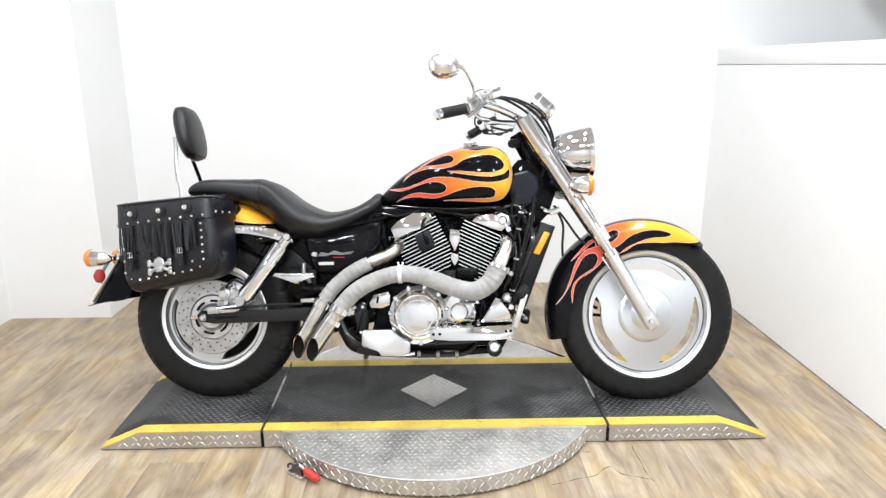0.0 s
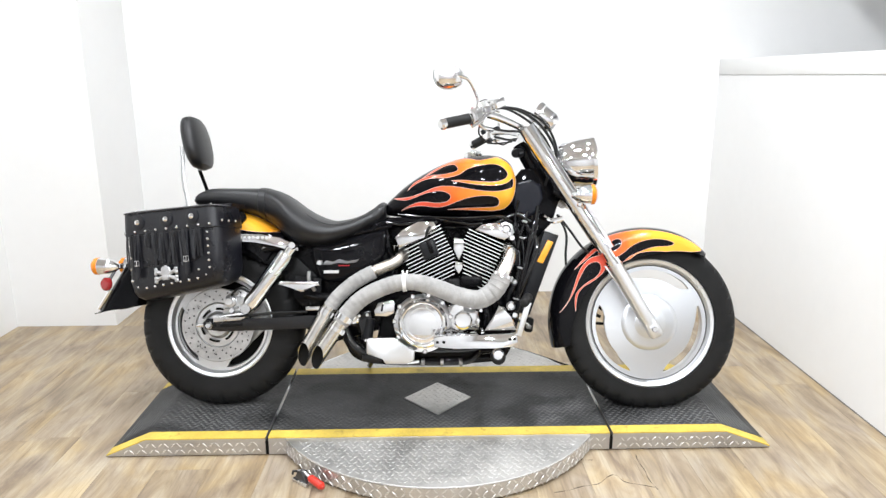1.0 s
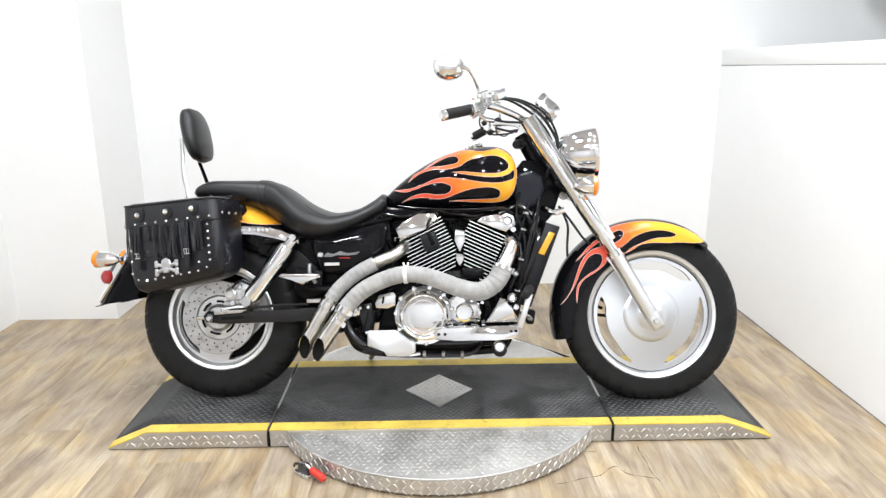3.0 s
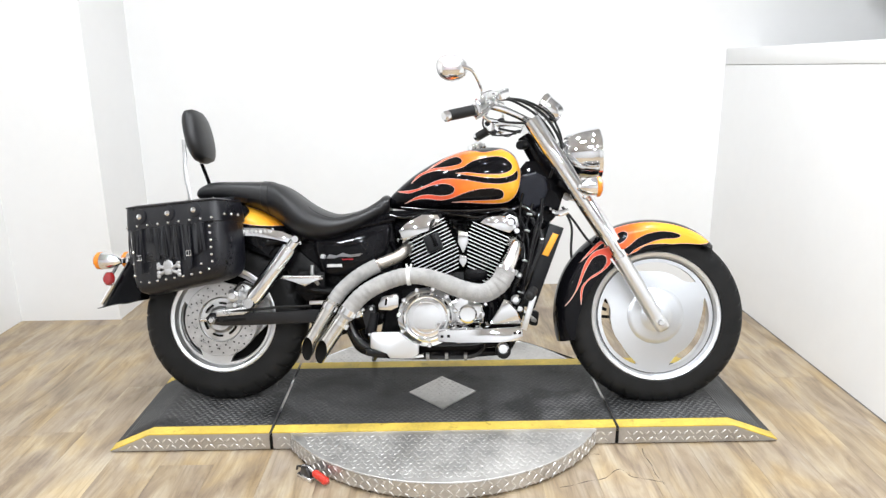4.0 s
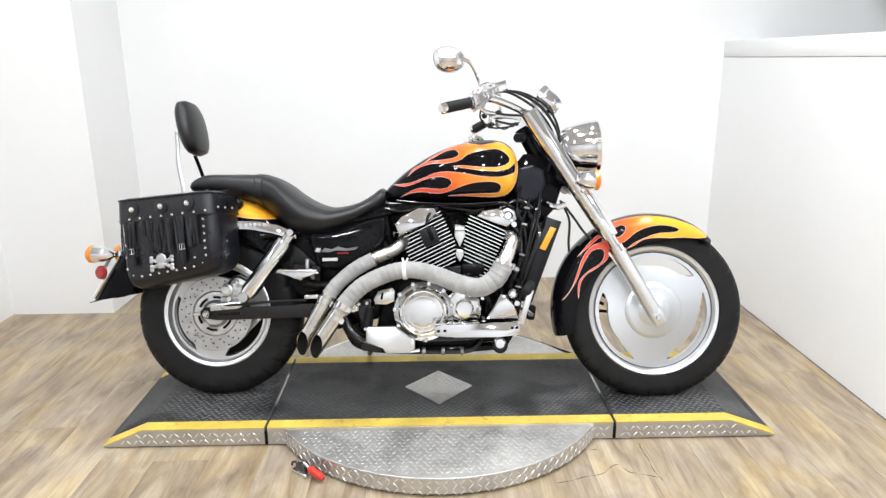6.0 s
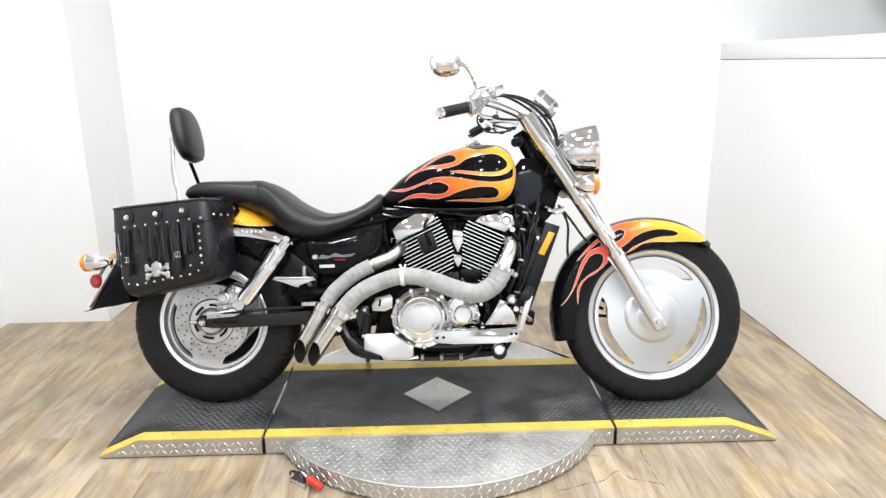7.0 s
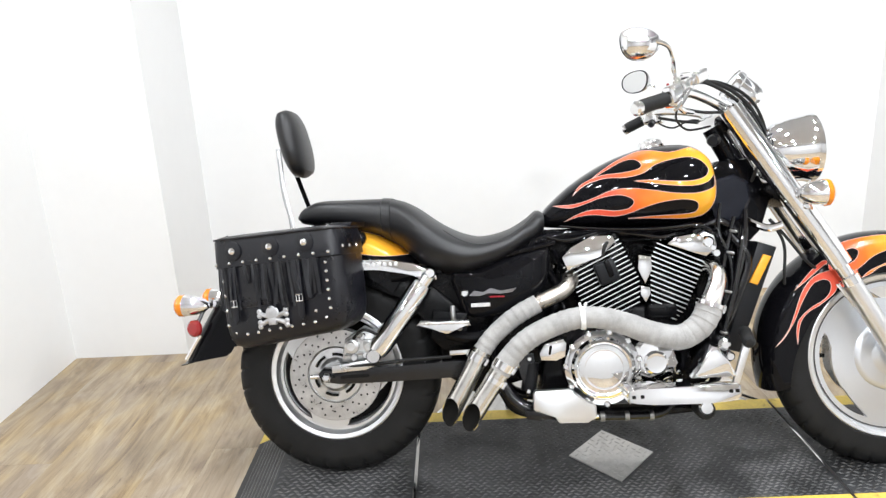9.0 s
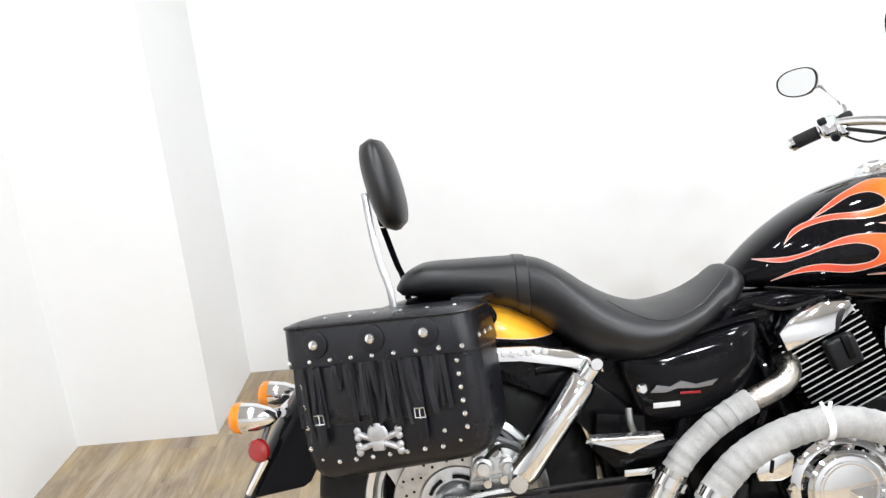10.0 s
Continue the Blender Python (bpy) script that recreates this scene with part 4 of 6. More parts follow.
fill, edge = decal([[(-0.80, 0.742), (-0.735, 0.742), (-0.66, 0.722), (-0.60, 0.690)], [(-0.568, 0.664), (-0.62, 0.662), (-0.69, 0.668), (-0.76, 0.688)]], on_rear, 0.012, 3)
part("flame_graphic", fill, FLAME_REAR, rear_fender, "yellow painted flame")
part("flame_outline", edge, PINSTRIPE, rear_fender)
part("strap_guard", pillow([(-0.742, 0.728), (-0.725, 0.742), (-0.700, 0.735), (-0.690, 0.712), (-0.705, 0.690), (-0.724, 0.684), (-0.738, 0.700)], -0.118, -0.132, -0.10), GLOSS, rear_fender)

# tail lights
for s in (-1, 1):
    sig = bullet_signal(along((-1.174, 0.105 * s, 0.532), (-1.30, 0.105 * s, 0.534)), 0.0325, bike, 1.32)
    part("stem", tube([(-1.16, 0.06 * s, 0.535), (-1.200, 0.10 * s, 0.531)], 0.011, 10, 1), CHROME, sig)
    ref = part("side_reflector", spin([(0, 0.013), (0.018, 0.011), (0.025, 0.004), (0.026, -0.004), (0, -0.005)], along((-1.214, 0.125 * s, 0.466), (-1.244, 0.21 * s, 0.466)), 24), RED, bike, "round red reflector")
    part("bracket", tube([(-1.195, 0.10 * s, 0.515), (-1.212, 0.118 * s, 0.470)], 0.006, 8, 1), DARKMETAL, ref)
part("signal_bar", tube([(-1.17, -0.085, 0.535), (-1.17, 0.085, 0.535)], 0.011, 10, 1), CHROME, bike)
for s in (-1, 1):
    part("fender_trim", tube([(-1.20, 0.116 * s, 0.445), (-1.245, 0.116 * s, 0.372)], 0.008, 8, 1), CHROME, rear_fender)

# fender rail and shock absorbers
for s in (-1, 1):
    y = 0.142 * s
    rail = part("fender_rail", slab([(-0.90, 0.652), (-0.73, 0.655), (-0.62, 0.652), (-0.55, 0.641), (-0.485, 0.612), (-0.482, 0.590), (-0.512, 0.590), (-0.57, 0.610), (-0.65, 0.624), (-0.73, 0.627), (-0.90, 0.622)], y - 0.011, y + 0.011, 0.005), CHROME, bike, "embossed chrome fender rail")
    if s < 0:
        bm = bmesh.new()
        for k in range(8):
            rbox((0.012, 0.003, 0.010 + 0.003 * (k % 2)), pose(-0.715 + 0.0165 * k, -0.1545, 0.640, 0, 25 - 9 * (k % 3), 0), 0.0014, 1, bm)
        part("embossing", bm, CASTING, rail)
    a, b = Vector((-0.672, 0.148 * s, 0.378)), Vector((-0.500, 0.148 * s, 0.612))
    shock = part("shock_absorber", tube([a.lerp(b, 0.06), a.lerp(b, 0.10), a.lerp(b, 0.80), a.lerp(b, 0.84)], lambda f, d: 0.033 if 0.04 < f < 0.96 else 0.028, 22, 2), CHROME, bike, "chrome covered shock absorber")
    part("upper_eye", tube([a.lerp(b, 0.83), a.lerp(b, 0.985)], 0.022, 18, 1), CHROME, shock)
    part("lower_eye", spin([(0, 0.03), (0.018, 0.03), (0.022, 0.022), (0.022, -0.022), (0, -0.022)], along(a, a + Vector((0, s, 0))), 18), STEEL, shock)
    part("upper_bolt", spin([(0, 0.03), (0.012, 0.03), (0.016, 0.022), (0.016, -0.02), (0, -0.02)], along(b, b + Vector((0, s, 0))), 14), CHROME, shock)
    arm = part("swing_arm", slab([(-0.845, 0.322), (-0.83, 0.338), (-0.76, 0.336), (-0.60, 0.341), (-0.44, 0.352), (-0.36, 0.352), (-0.36, 0.305), (-0.44, 0.304), (-0.62, 0.296), (-0.78, 0.290), (-0.835, 0.298)], s * 0.105, s * 0.138, 0.006), ARM, bike, "black box-section swing arm")
    part("axle_bolt", spin([(0, 0.02), (0.009, 0.02), (0.014, 0.014), (0.015, 0), (0, 0)], along((-0.816, 0.138 * s, 0.314), (-0.816, 0.3 * s, 0.314)), 6), CHROME, arm)
for x, w in ((-0.735, 0.085), (-0.80, 0.012)):
    part("adjuster_slot", rbox((w, 0.006, 0.010), pose(x, -0.1375, 0.314, 0, -3, 0), 0.003, 2), BLACKED, bike)
part("adjuster_screw", tube([(-0.845, -0.122, 0.312), (-0.87, -0.122, 0.311)], 0.007, 8, 1), STEEL, bike)
part("brake_hose", tube([(-0.76, -0.145, 0.345), (-0.66, -0.15, 0.352), (-0.56, -0.15, 0.362), (-0.45, -0.14, 0.365)], 0.005, 8), RUBBER, bike)
drive = part("final_drive", lathe([(0.0, 0.060), (0.13, 0.056), (0.165, 0.046), (0.176, 0.030), (0.176, 0.012), (0.06, 0.012)], RWX - 0.012, RWZ - 0.010, 48), BLACKED, bike, "dark final drive housing behind the wheel")
cal = part("rear_caliper", slab([(-0.775, 0.352), (-0.765, 0.42), (-0.71, 0.455), (-0.655, 0.430), (-0.64, 0.375), (-0.69, 0.345)], -0.125, -0.072, 0.008), CASTING, bike, "cast alloy rear brake caliper")
for x, z, r, h in ((-0.742, 0.402, 0.023, 0.020), (-0.690, 0.402, 0.020, 0.017), (-0.718, 0.436, 0.012, 0.022), (-0.668, 0.368, 0.012, 0.024)):
    part("piston_housing", spin([(0, h), (r * 0.55, h), (r * 0.62, h * 0.75), (r * 0.9, h * 0.6), (r, h * 0.2), (r, -0.01), (0, -0.01)], along((x, -0.125, z), (x, -0.3, z)), 18), CASTING if r > 0.015 else CALIPER, cal)
part("bleed_hose", tube([(-0.735, -0.14, 0.425), (-0.70, -0.150, 0.452), (-0.655, -0.145, 0.425), (-0.645, -0.14, 0.372)], 0.0045, 8), RUBBER, cal)
part("caliper_rib", slab([(-0.768, 0.372), (-0.760, 0.380), (-0.650, 0.392), (-0.648, 0.380)], -0.131, -0.122, 0.002), CALIPER, cal)
for x, z in ((-0.70, 0.375), (-0.735, 0.368), (-0.71, 0.43)):
    part("bolt", spin([(0, 0.012), (0.009, 0.012), (0.013, 0.006), (0.013, 0), (0, 0)], along((x, -0.125, z), (x, -0.3, z)), 8), CHROME, cal)
part("torque_arm", slab([(-0.80, 0.348), (-0.70, 0.362), (-0.66, 0.352), (-0.70, 0.334), (-0.80, 0.326)], -0.150, -0.139, 0.003), STEEL, cal)

# frame
for s in (-1, 1):
    part("frame_tube", tube([(0.40, 0.05 * s, 0.76), (0.37, 0.09 * s, 0.60), (0.335, 0.10 * s, 0.42), (0.29, 0.10 * s, 0.23), (0.20, 0.10 * s, 0.19), (-0.20, 0.11 * s, 0.185), (-0.30, 0.11 * s, 0.25), (-0.33, 0.11 * s, 0.40), (-0.28, 0.10 * s, 0.55), (-0.20, 0.09 * s, 0.69)], 0.016, 12), GLOSS, bike)
    part("frame_tube", tube([(0.40, 0.03 * s, 0.80), (0.20, 0.07 * s, 0.712), (-0.10, 0.08 * s, 0.705), (-0.30, 0.09 * s, 0.66), (-0.50, 0.11 * s, 0.615), (-0.62, 0.12 * s, 0.60)], 0.016, 12), GLOSS, bike)
part("inner_fender", slab([(-0.72, 0.62), (-0.52, 0.585), (-0.42, 0.50), (-0.40, 0.36), (-0.46, 0.34), (-0.50, 0.45), (-0.58, 0.54), (-0.74, 0.585)], -0.10, 0.10, 0.01), SATIN, bike)
part("frame_filler", slab([(-0.52, 0.635), (-0.44, 0.64), (-0.16, 0.70), (-0.12, 0.50), (-0.16, 0.30), (-0.38, 0.24), (-0.475, 0.30), (-0.50, 0.46)], -0.085, 0.085, 0.01), SATIN, bike)

part("neck_gusset", slab([(0.315, 0.86), (0.350, 0.905), (0.430, 0.910), (0.500, 0.80), (0.468, 0.70), (0.41, 0.64), (0.33, 0.64), (0.30, 0.72)], -0.055, 0.055, 0.008), GLOSS, bike)
part("downtube_panel", slab([(0.285, 0.70), (0.405, 0.70), (0.405, 0.62), (0.345, 0.38), (0.31, 0.32), (0.27, 0.40), (0.27, 0.58)], -0.075, 0.075, 0.008), SATIN, bike)

part("backbone", slab([(-0.20, 0.72), (0.34, 0.73), (0.34, 0.64), (0.24, 0.60), (-0.02, 0.60), (-0.18, 0.62)], -0.055, 0.055, 0.008), SATIN, bike)
# side cover
cover = part("side_cover", pillow([(-0.442, 0.606), (-0.36, 0.627), (-0.26, 0.650), (-0.178, 0.668), (-0.158, 0.656), (-0.172, 0.560), (-0.240, 0.494), (-0.33, 0.474), (-0.40, 0.482), (-0.425, 0.53)], -0.120, -0.152, -0.10, power=2.2), GLOSS, bike, "glossy black side cover with a badge")
part("lock", spin([(0, 0.008), (0.008, 0.008), (0.012, 0.004), (0.012, 0), (0, 0)], along((-0.405, -0.140, 0.548), (-0.405, -0.3, 0.548)), 18), CHROME, cover)
part("badge", slab([(-0.392, 0.541), (-0.378, 0.556), (-0.352, 0.550), (-0.330, 0.562), (-0.300, 0.553), (-0.255, 0.561), (-0.268, 0.549), (-0.300, 0.545), (-0.338, 0.548), (-0.360, 0.540)], -0.1545, -0.150, 0.0008), BADGE, cover, "grey swoosh badge")
part("badge_underline", rbox((0.042, 0.002, 0.005), pose(-0.312, -0.1532, 0.537), 0.0008, 1), BADGERED, cover)
part("sticker", rbox((0.055, 0.0016, 0.011), pose(-0.360, -0.1495, 0.514, 3, -1, 3), 0.0006, 1), STICKER, cover)
part("cover_trim", tube([(-0.445, -0.12, 0.615), (-0.30, -0.125, 0.650), (-0.14, -0.12, 0.685)], 0.007, 8), GLOSS, bike)

# engine
engine = part("engine", slab([(-0.20, 0.24), (-0.17, 0.42), (-0.06, 0.47), (0.05, 0.50), (0.16, 0.50), (0.23, 0.46), (0.25, 0.30), (0.20, 0.22), (-0.12, 0.20)], -0.105, 0.105, 0.015), SATIN, bike, "black and chrome V-twin engine")
FIN_EDGE = mat("machined_fin_edge", (0.70, 0.705, 0.71), 0.36, 1.0, var=0.12, vscale=40)


def cylinder(cx, cz, lean, lo, hi, wide_back, wide_front, count, back_of=9.0, front_of=-9.0):
    """A finned barrel; each fin is black with a bright machined rim."""
    m = pose(cx, 0, cz, 0, lean, 0)
    sn, cs = math.sin(radians(lean)), math.cos(radians(lean))

    def reach(z, k):
        """How far a fin at the height z goes back and forward; the two barrels meet in the middle of the V."""
        shrink = 0.012 * max(0, 1 - k / 3)
        return min(wide_back - shrink, (cx + z * sn - front_of) / cs), min(wide_front - shrink, (back_of - cx - z * sn) / cs)

    (b0, f0), (b1, f1) = reach(lo, 0), reach(hi, count)
    cyl = part("cylinder", slab([(-b0 + 0.007, lo), (f0 - 0.007, lo), (f1 - 0.007, hi), (-b1 + 0.007, hi)], -0.095, 0.095, 0.008, m=m), SATIN, bike, "black finned cylinder with bright fin edges")
    for k in range(count):
        z = lo + (hi - lo) * (k + 0.5) / count
        w0, w1 = reach(z, k)
        fb = slab([(-w0, -0.113), (-w0 + 0.012, -0.125), (w1 - 0.012, -0.125), (w1, -0.113), (w1, 0.113), (w1 - 0.012, 0.125), (-w0 + 0.012, 0.125), (-w0, 0.113)], -0.0015, 0.0015, 0.0)
        fb.normal_update()
        for f in fb.faces:
            f.material_index = 1 if abs(f.normal.z) > 0.95 else 0
        bmesh.ops.transform(fb, matrix=m @ pose(0, 0, z, 90, 0, 0), verts=fb.verts)
        part("fin", fb, [SATIN, FIN_EDGE], cyl)
    return cyl


cylinder(-0.002, 0.580, -26, -0.115, 0.085, 0.103, 0.098, 15, back_of=0.107)
cylinder(0.188, 0.575, 24, -0.115, 0.080, 0.088, 0.083, 15, front_of=0.117)
part("rocker_cover", slab([(-0.126, 0.642), (-0.100, 0.670), (-0.040, 0.702), (0.020, 0.702), (0.034, 0.676), (-0.018, 0.640), (-0.075, 0.612), (-0.110, 0.602)], -0.146, -0.02, 0.009), CHROME, engine, "chrome rocker cover")
part("rocker_cover", slab([(0.172, 0.670), (0.196, 0.690), (0.250, 0.698), (0.294, 0.680), (0.302, 0.646), (0.282, 0.630), (0.235, 0.648)], -0.140, -0.02, 0.007), CHROME, engine, "chrome rocker cover")
for x, z, r in ((0.287, 0.672, 0.018), (0.309, 0.640, 0.013), (0.300, 0.655, 0.010)):
    part("head_fitting", spin([(0, 0.02), (r * 0.7, 0.02), (r, 0.012), (r, -0.03), (0, -0.03)], along((x, -0.125, z), (x, -0.3, z)), 14), CHROME, engine)
cap = part("plug_cap", rbox((0.060, 0.030, 0.064), pose(0.002, -0.138, 0.596, 0, -20, 0), 0.007, 3), PLASTIC, engine)
part("cap_ridge", rbox((0.016, 0.012, 0.050), pose(0.006, -0.153, 0.607, 0, -20, 0), 0.004, 2), SATIN, engine)
part("plug_lead", tube([(-0.01, -0.14, 0.64), (0.0, -0.145, 0.675), (0.03, -0.12, 0.70)], 0.006, 8), RUBBER, engine)
for z0, z1, w in ((0.556, 0.642, 0.020), (0.503, 0.554, 0.015)):
    part("valley_cover", slab([(0.112, z0), (0.112 + w, (z0 + z1) / 2), (0.112 + w * 0.9, z1 - 0.006), (0.112 - w * 0.9, z1), (0.112 - w, (z0 + z1) / 2)], -0.131, -0.11, 0.004), CHROME, engine)
part("crankcase_neck", slab([(-0.13, 0.46), (0.29, 0.46), (0.30, 0.60), (0.27, 0.69), (-0.11, 0.69), (-0.14, 0.58)], -0.055, 0.055, 0.01), SATIN, engine)
# Black block added where only a dark gap shows under the front barrel.
part("gap_filler", rbox((0.09, 0.05, 0.05), pose(0.16, -0.105, 0.478), 0.015, 3), SATIN, engine)
for x, z in ((-0.105, 0.640), (-0.040, 0.685), (0.008, 0.688), (0.205, 0.680), (0.262, 0.685)):
    part("cover_bolt", spin([(0, 0.012), (0.0055, 0.012), (0.0085, 0.008), (0.0085, -0.01), (0, -0.01)], along((x, -0.130, z), (x, -0.3, z)), 10), CHROME, engine)
for pts, r in (([(-0.16, -0.08, 0.60), (-0.135, -0.10, 0.55), (-0.15, -0.11, 0.48), (-0.17, -0.10, 0.42)], 0.010), ([(-0.14, -0.07, 0.66), (-0.118, -0.09, 0.60), (-0.125, -0.10, 0.52), (-0.10, -0.11, 0.455)], 0.007),
               ([(-0.10, -0.13, 0.43), (-0.06, -0.14, 0.445), (0.0, -0.14, 0.437), (0.04, -0.135, 0.43)], 0.006), ([(0.19, -0.13, 0.40), (0.215, -0.135, 0.36), (0.21, -0.13, 0.31)], 0.012), ([(0.23, -0.10, 0.45), (0.27, -0.11, 0.39), (0.28, -0.11, 0.31)], 0.013)):
    part("engine_hose", tube(pts, r, 10), GLOSS, engine)
for x, z in ((0.06, 0.432), (0.085, 0.418), (0.10, 0.40), (0.195, 0.372), (0.20, 0.300)):
    part("case_bolt", spin([(0, 0.016), (0.006, 0.016), (0.010, 0.011), (0.010, -0.02), (0, -0.02)], along((x, -0.125, z), (x, -0.3, z)), 10), CHROME, engine)
# clutch cover and bolts
CX, CZ = -0.020, 0.326
clutch = part("clutch_cover", lathe([(0.111, -0.10), (0.111, -0.148), (0.107, -0.158), (0.098, -0.163), (0.090, -0.165), (0.086, -0.172), (0.083, -0.180), (0.077, -0.184), (0.072, -0.182), (0.069, -0.179), (0.050, -0.1825), (0.025, -0.1845), (0.0, -0.185)], CX, CZ, 56), CHROME, bike, "round chrome clutch cover")
for k in range(11):
    a = math.tau * (k + 0.4) / 11
    x, z = CX + 0.104 * math.cos(a), CZ + 0.104 * math.sin(a)
    part("bolt", spin([(0, 0.012), (0.006, 0.012), (0.0095, 0.008), (0.0095, 0), (0, 0)], along((x, -0.155, z), (x, -0.3, z)), 10), CHROME, clutch)
part("cover_groove", lathe([(0.0875, -0.1665), (0.0895, -0.1665), (0.0895, -0.160), (0.0875, -0.160)], CX, CZ, 56, close=True), BLACKED, clutch)
part("inner_ring", lathe([(0.060, -0.178), (0.060, -0.1842), (0.0565, -0.1850), (0.0535, -0.1842), (0.0535, -0.178)], CX, CZ, 56, close=True), CHROME, clutch)
timing = part("timing_cover", slab([(0.07, 0.385), (0.12, 0.392), (0.175, 0.378), (0.190, 0.335), (0.178, 0.292), (0.12, 0.278), (0.07, 0.285)], -0.158, -0.09, 0.012, curve=3), CHROME, bike, "chrome timing cover")
part("inspection_cap", lathe([(0.034, -0.155), (0.034, -0.163), (0.028, -0.168), (0.016, -0.166), (0, -0.168)], 0.128, 0.337, 28), CHROME, timing)
part("lower_case", slab([(-0.16, 0.235), (0.20, 0.245), (0.19, 0.205), (0.14, 0.178), (-0.10, 0.176), (-0.15, 0.20)], -0.11, 0.11, 0.012), SATIN, engine)
part("oil_line", tube([(-0.04, -0.13, 0.222), (0.10, -0.135, 0.224), (0.18, -0.13, 0.232), (0.24, -0.12, 0.26)], 0.010, 10), HOSE, engine)
part("oil_line", tube([(-0.11, -0.12, 0.176), (0.05, -0.125, 0.176), (0.15, -0.12, 0.182), (0.19, -0.11, 0.215)], 0.011, 10), HOSE, engine)
for x in (-0.02, 0.05, 0.12):
    part("line_clamp", spin([(0.0115, -0.006), (0.0145, -0.006), (0.0145, 0.006), (0.0115, 0.006)], along((x, -0.124, 0.1765), (x + 0.1, -0.124, 0.178)), 14), CALIPER, engine)
part("stand_spring", tube([(-0.150, -0.150, 0.180), (-0.09, -0.150, 0.178), (-0.035, -0.145, 0.184)], 0.0065, 10), CHROME, engine)
part("front_mount", slab([(0.22, 0.47), (0.30, 0.56), (0.33, 0.42), (0.29, 0.26), (0.22, 0.25)], -0.07, 0.07, 0.008), SATIN, engine)

# exhaust: wrapped headers with slash-cut tips


def wound(radius, thick=0.0):
    def r(f, d):
        s = (d / 0.024) % 1.0
        return (radius + thick * max(0.0, 1 - f * 1.8)) * (1.0 + 0.045 * s) + 0.0004 * math.sin(d * 310)
    return r


def slash_tip(a, b, r, parent_ob):
    """A hollow pipe end cut at a slant."""
    m = along(a, b)
    length = (Vector(b) - Vector(a)).length
    bm = bmesh.new()
    n = 28
    rings = []
    for rad, base, cut in ((r, 0.0, 0), (r, length, 1), (r - 0.0025, length - 0.001, 1), (r - 0.003, 0.0, 0)):
        ring = []
        for k in range(n):
            a2 = math.tau * k / n
            v = Vector((rad * math.cos(a2), rad * math.sin(a2), base))
            w = m @ v
            if cut:
                d = (m.to_3x3() @ Vector((math.cos(a2), math.sin(a2), 0)))
                w = m @ Vector((v.x, v.y, base + r * 1.5 * (d.x * 0.5 + d.y * 0.95)))
            ring.append(bm.verts.new(w))
        rings.append(ring)
    for p, q in zip(rings, rings[1:]):
        for k in range(n):
            f = bm.faces.new((p[k], p[(k + 1) % n], q[(k + 1) % n], q[k]))
            if p is rings[2]:
                f.material_index = 1
    return part("tip", bm, [BLUED, BLACKED], parent_ob, "slash-cut chrome tailpipe")


front_pipe = part("front_exhaust", tube([(0.266, -0.208, 0.502), (0.255, -0.212, 0.474), (0.230, -0.216, 0.442), (0.180, -0.218, 0.417), (0.109, -0.218, 0.430), (0.039, -0.220, 0.457), (-0.031, -0.222, 0.477), (-0.102, -0.221, 0.477), (-0.183, -0.218, 0.450), (-0.244, -0.218, 0.414), (-0.290, -0.218, 0.366), (-0.312, -0.218, 0.334)], wound(0.0290, 0.006), 22, 22), WRAP, bike, "grey heat-wrapped front exhaust pipe")
part("header", tube([(0.282, -0.085, 0.602), (0.292, -0.125, 0.600), (0.300, -0.165, 0.588), (0.292, -0.188, 0.556), (0.270, -0.206, 0.510), (0.258, -0.210, 0.480)], lambda f, d: 0.0185 + 0.0105 * f, 20), BLUED, front_pipe, "bare chrome header elbow")
slash_tip((-0.300, -0.218, 0.352), (-0.397, -0.222, 0.208), 0.0280, front_pipe)
rear_pipe = part("rear_exhaust", tube([(-0.198, -0.169, 0.516), (-0.238, -0.171, 0.496), (-0.262, -0.172, 0.481), (-0.286, -0.172, 0.464), (-0.331, -0.172, 0.423), (-0.369, -0.172, 0.372)], wound(0.0255), 22, 26), WRAP, bike, "grey heat-wrapped rear exhaust pipe")
part("header", tube([(-0.092, -0.060, 0.586), (-0.096, -0.100, 0.580), (-0.104, -0.136, 0.566), (-0.128, -0.158, 0.547), (-0.166, -0.167, 0.530), (-0.208, -0.170, 0.512), (-0.262, -0.172, 0.481)], 0.0225, 20), SCORCHED, rear_pipe, "bare chrome header elbow")
slash_tip((-0.358, -0.172, 0.388), (-0.457, -0.176, 0.211), 0.0280, rear_pipe)


def band(p, q, r, parent_ob, w=0.02):
    m = along(p, q)
    c = part("hose_clamp", spin([(r - 0.002, -w / 2), (r + 0.0015, -w / 2), (r + 0.0015, w / 2), (r - 0.002, w / 2)], m, 24), CHROME, parent_ob)
    part("clamp_screw", rbox((0.012, 0.012, 0.022), m @ pose(r * 0.5, -r * 0.9, 0), 0.003, 1), CHROME, parent_ob)


band((-0.300, -0.218, 0.352), (-0.35, -0.218, 0.27), 0.031, front_pipe, 0.022)
band((-0.325, -0.218, 0.312), (-0.36, -0.218, 0.258), 0.0292, front_pipe, 0.014)
band((-0.372, -0.172, 0.368), (-0.42, -0.172, 0.288), 0.0295, rear_pipe, 0.022)
band((0.266, -0.208, 0.502), (0.255, -0.212, 0.474), 0.036, front_pipe, 0.012)
tie = part("wrap_tie", spin([(0.0290, -0.0065), (0.0325, -0.0065), (0.0325, 0.0065), (0.0290, 0.0065)], along((-0.082, -0.2215, 0.478), (-0.10, -0.221, 0.477)), 24), TIEWHITE, front_pipe, "white cable tie")
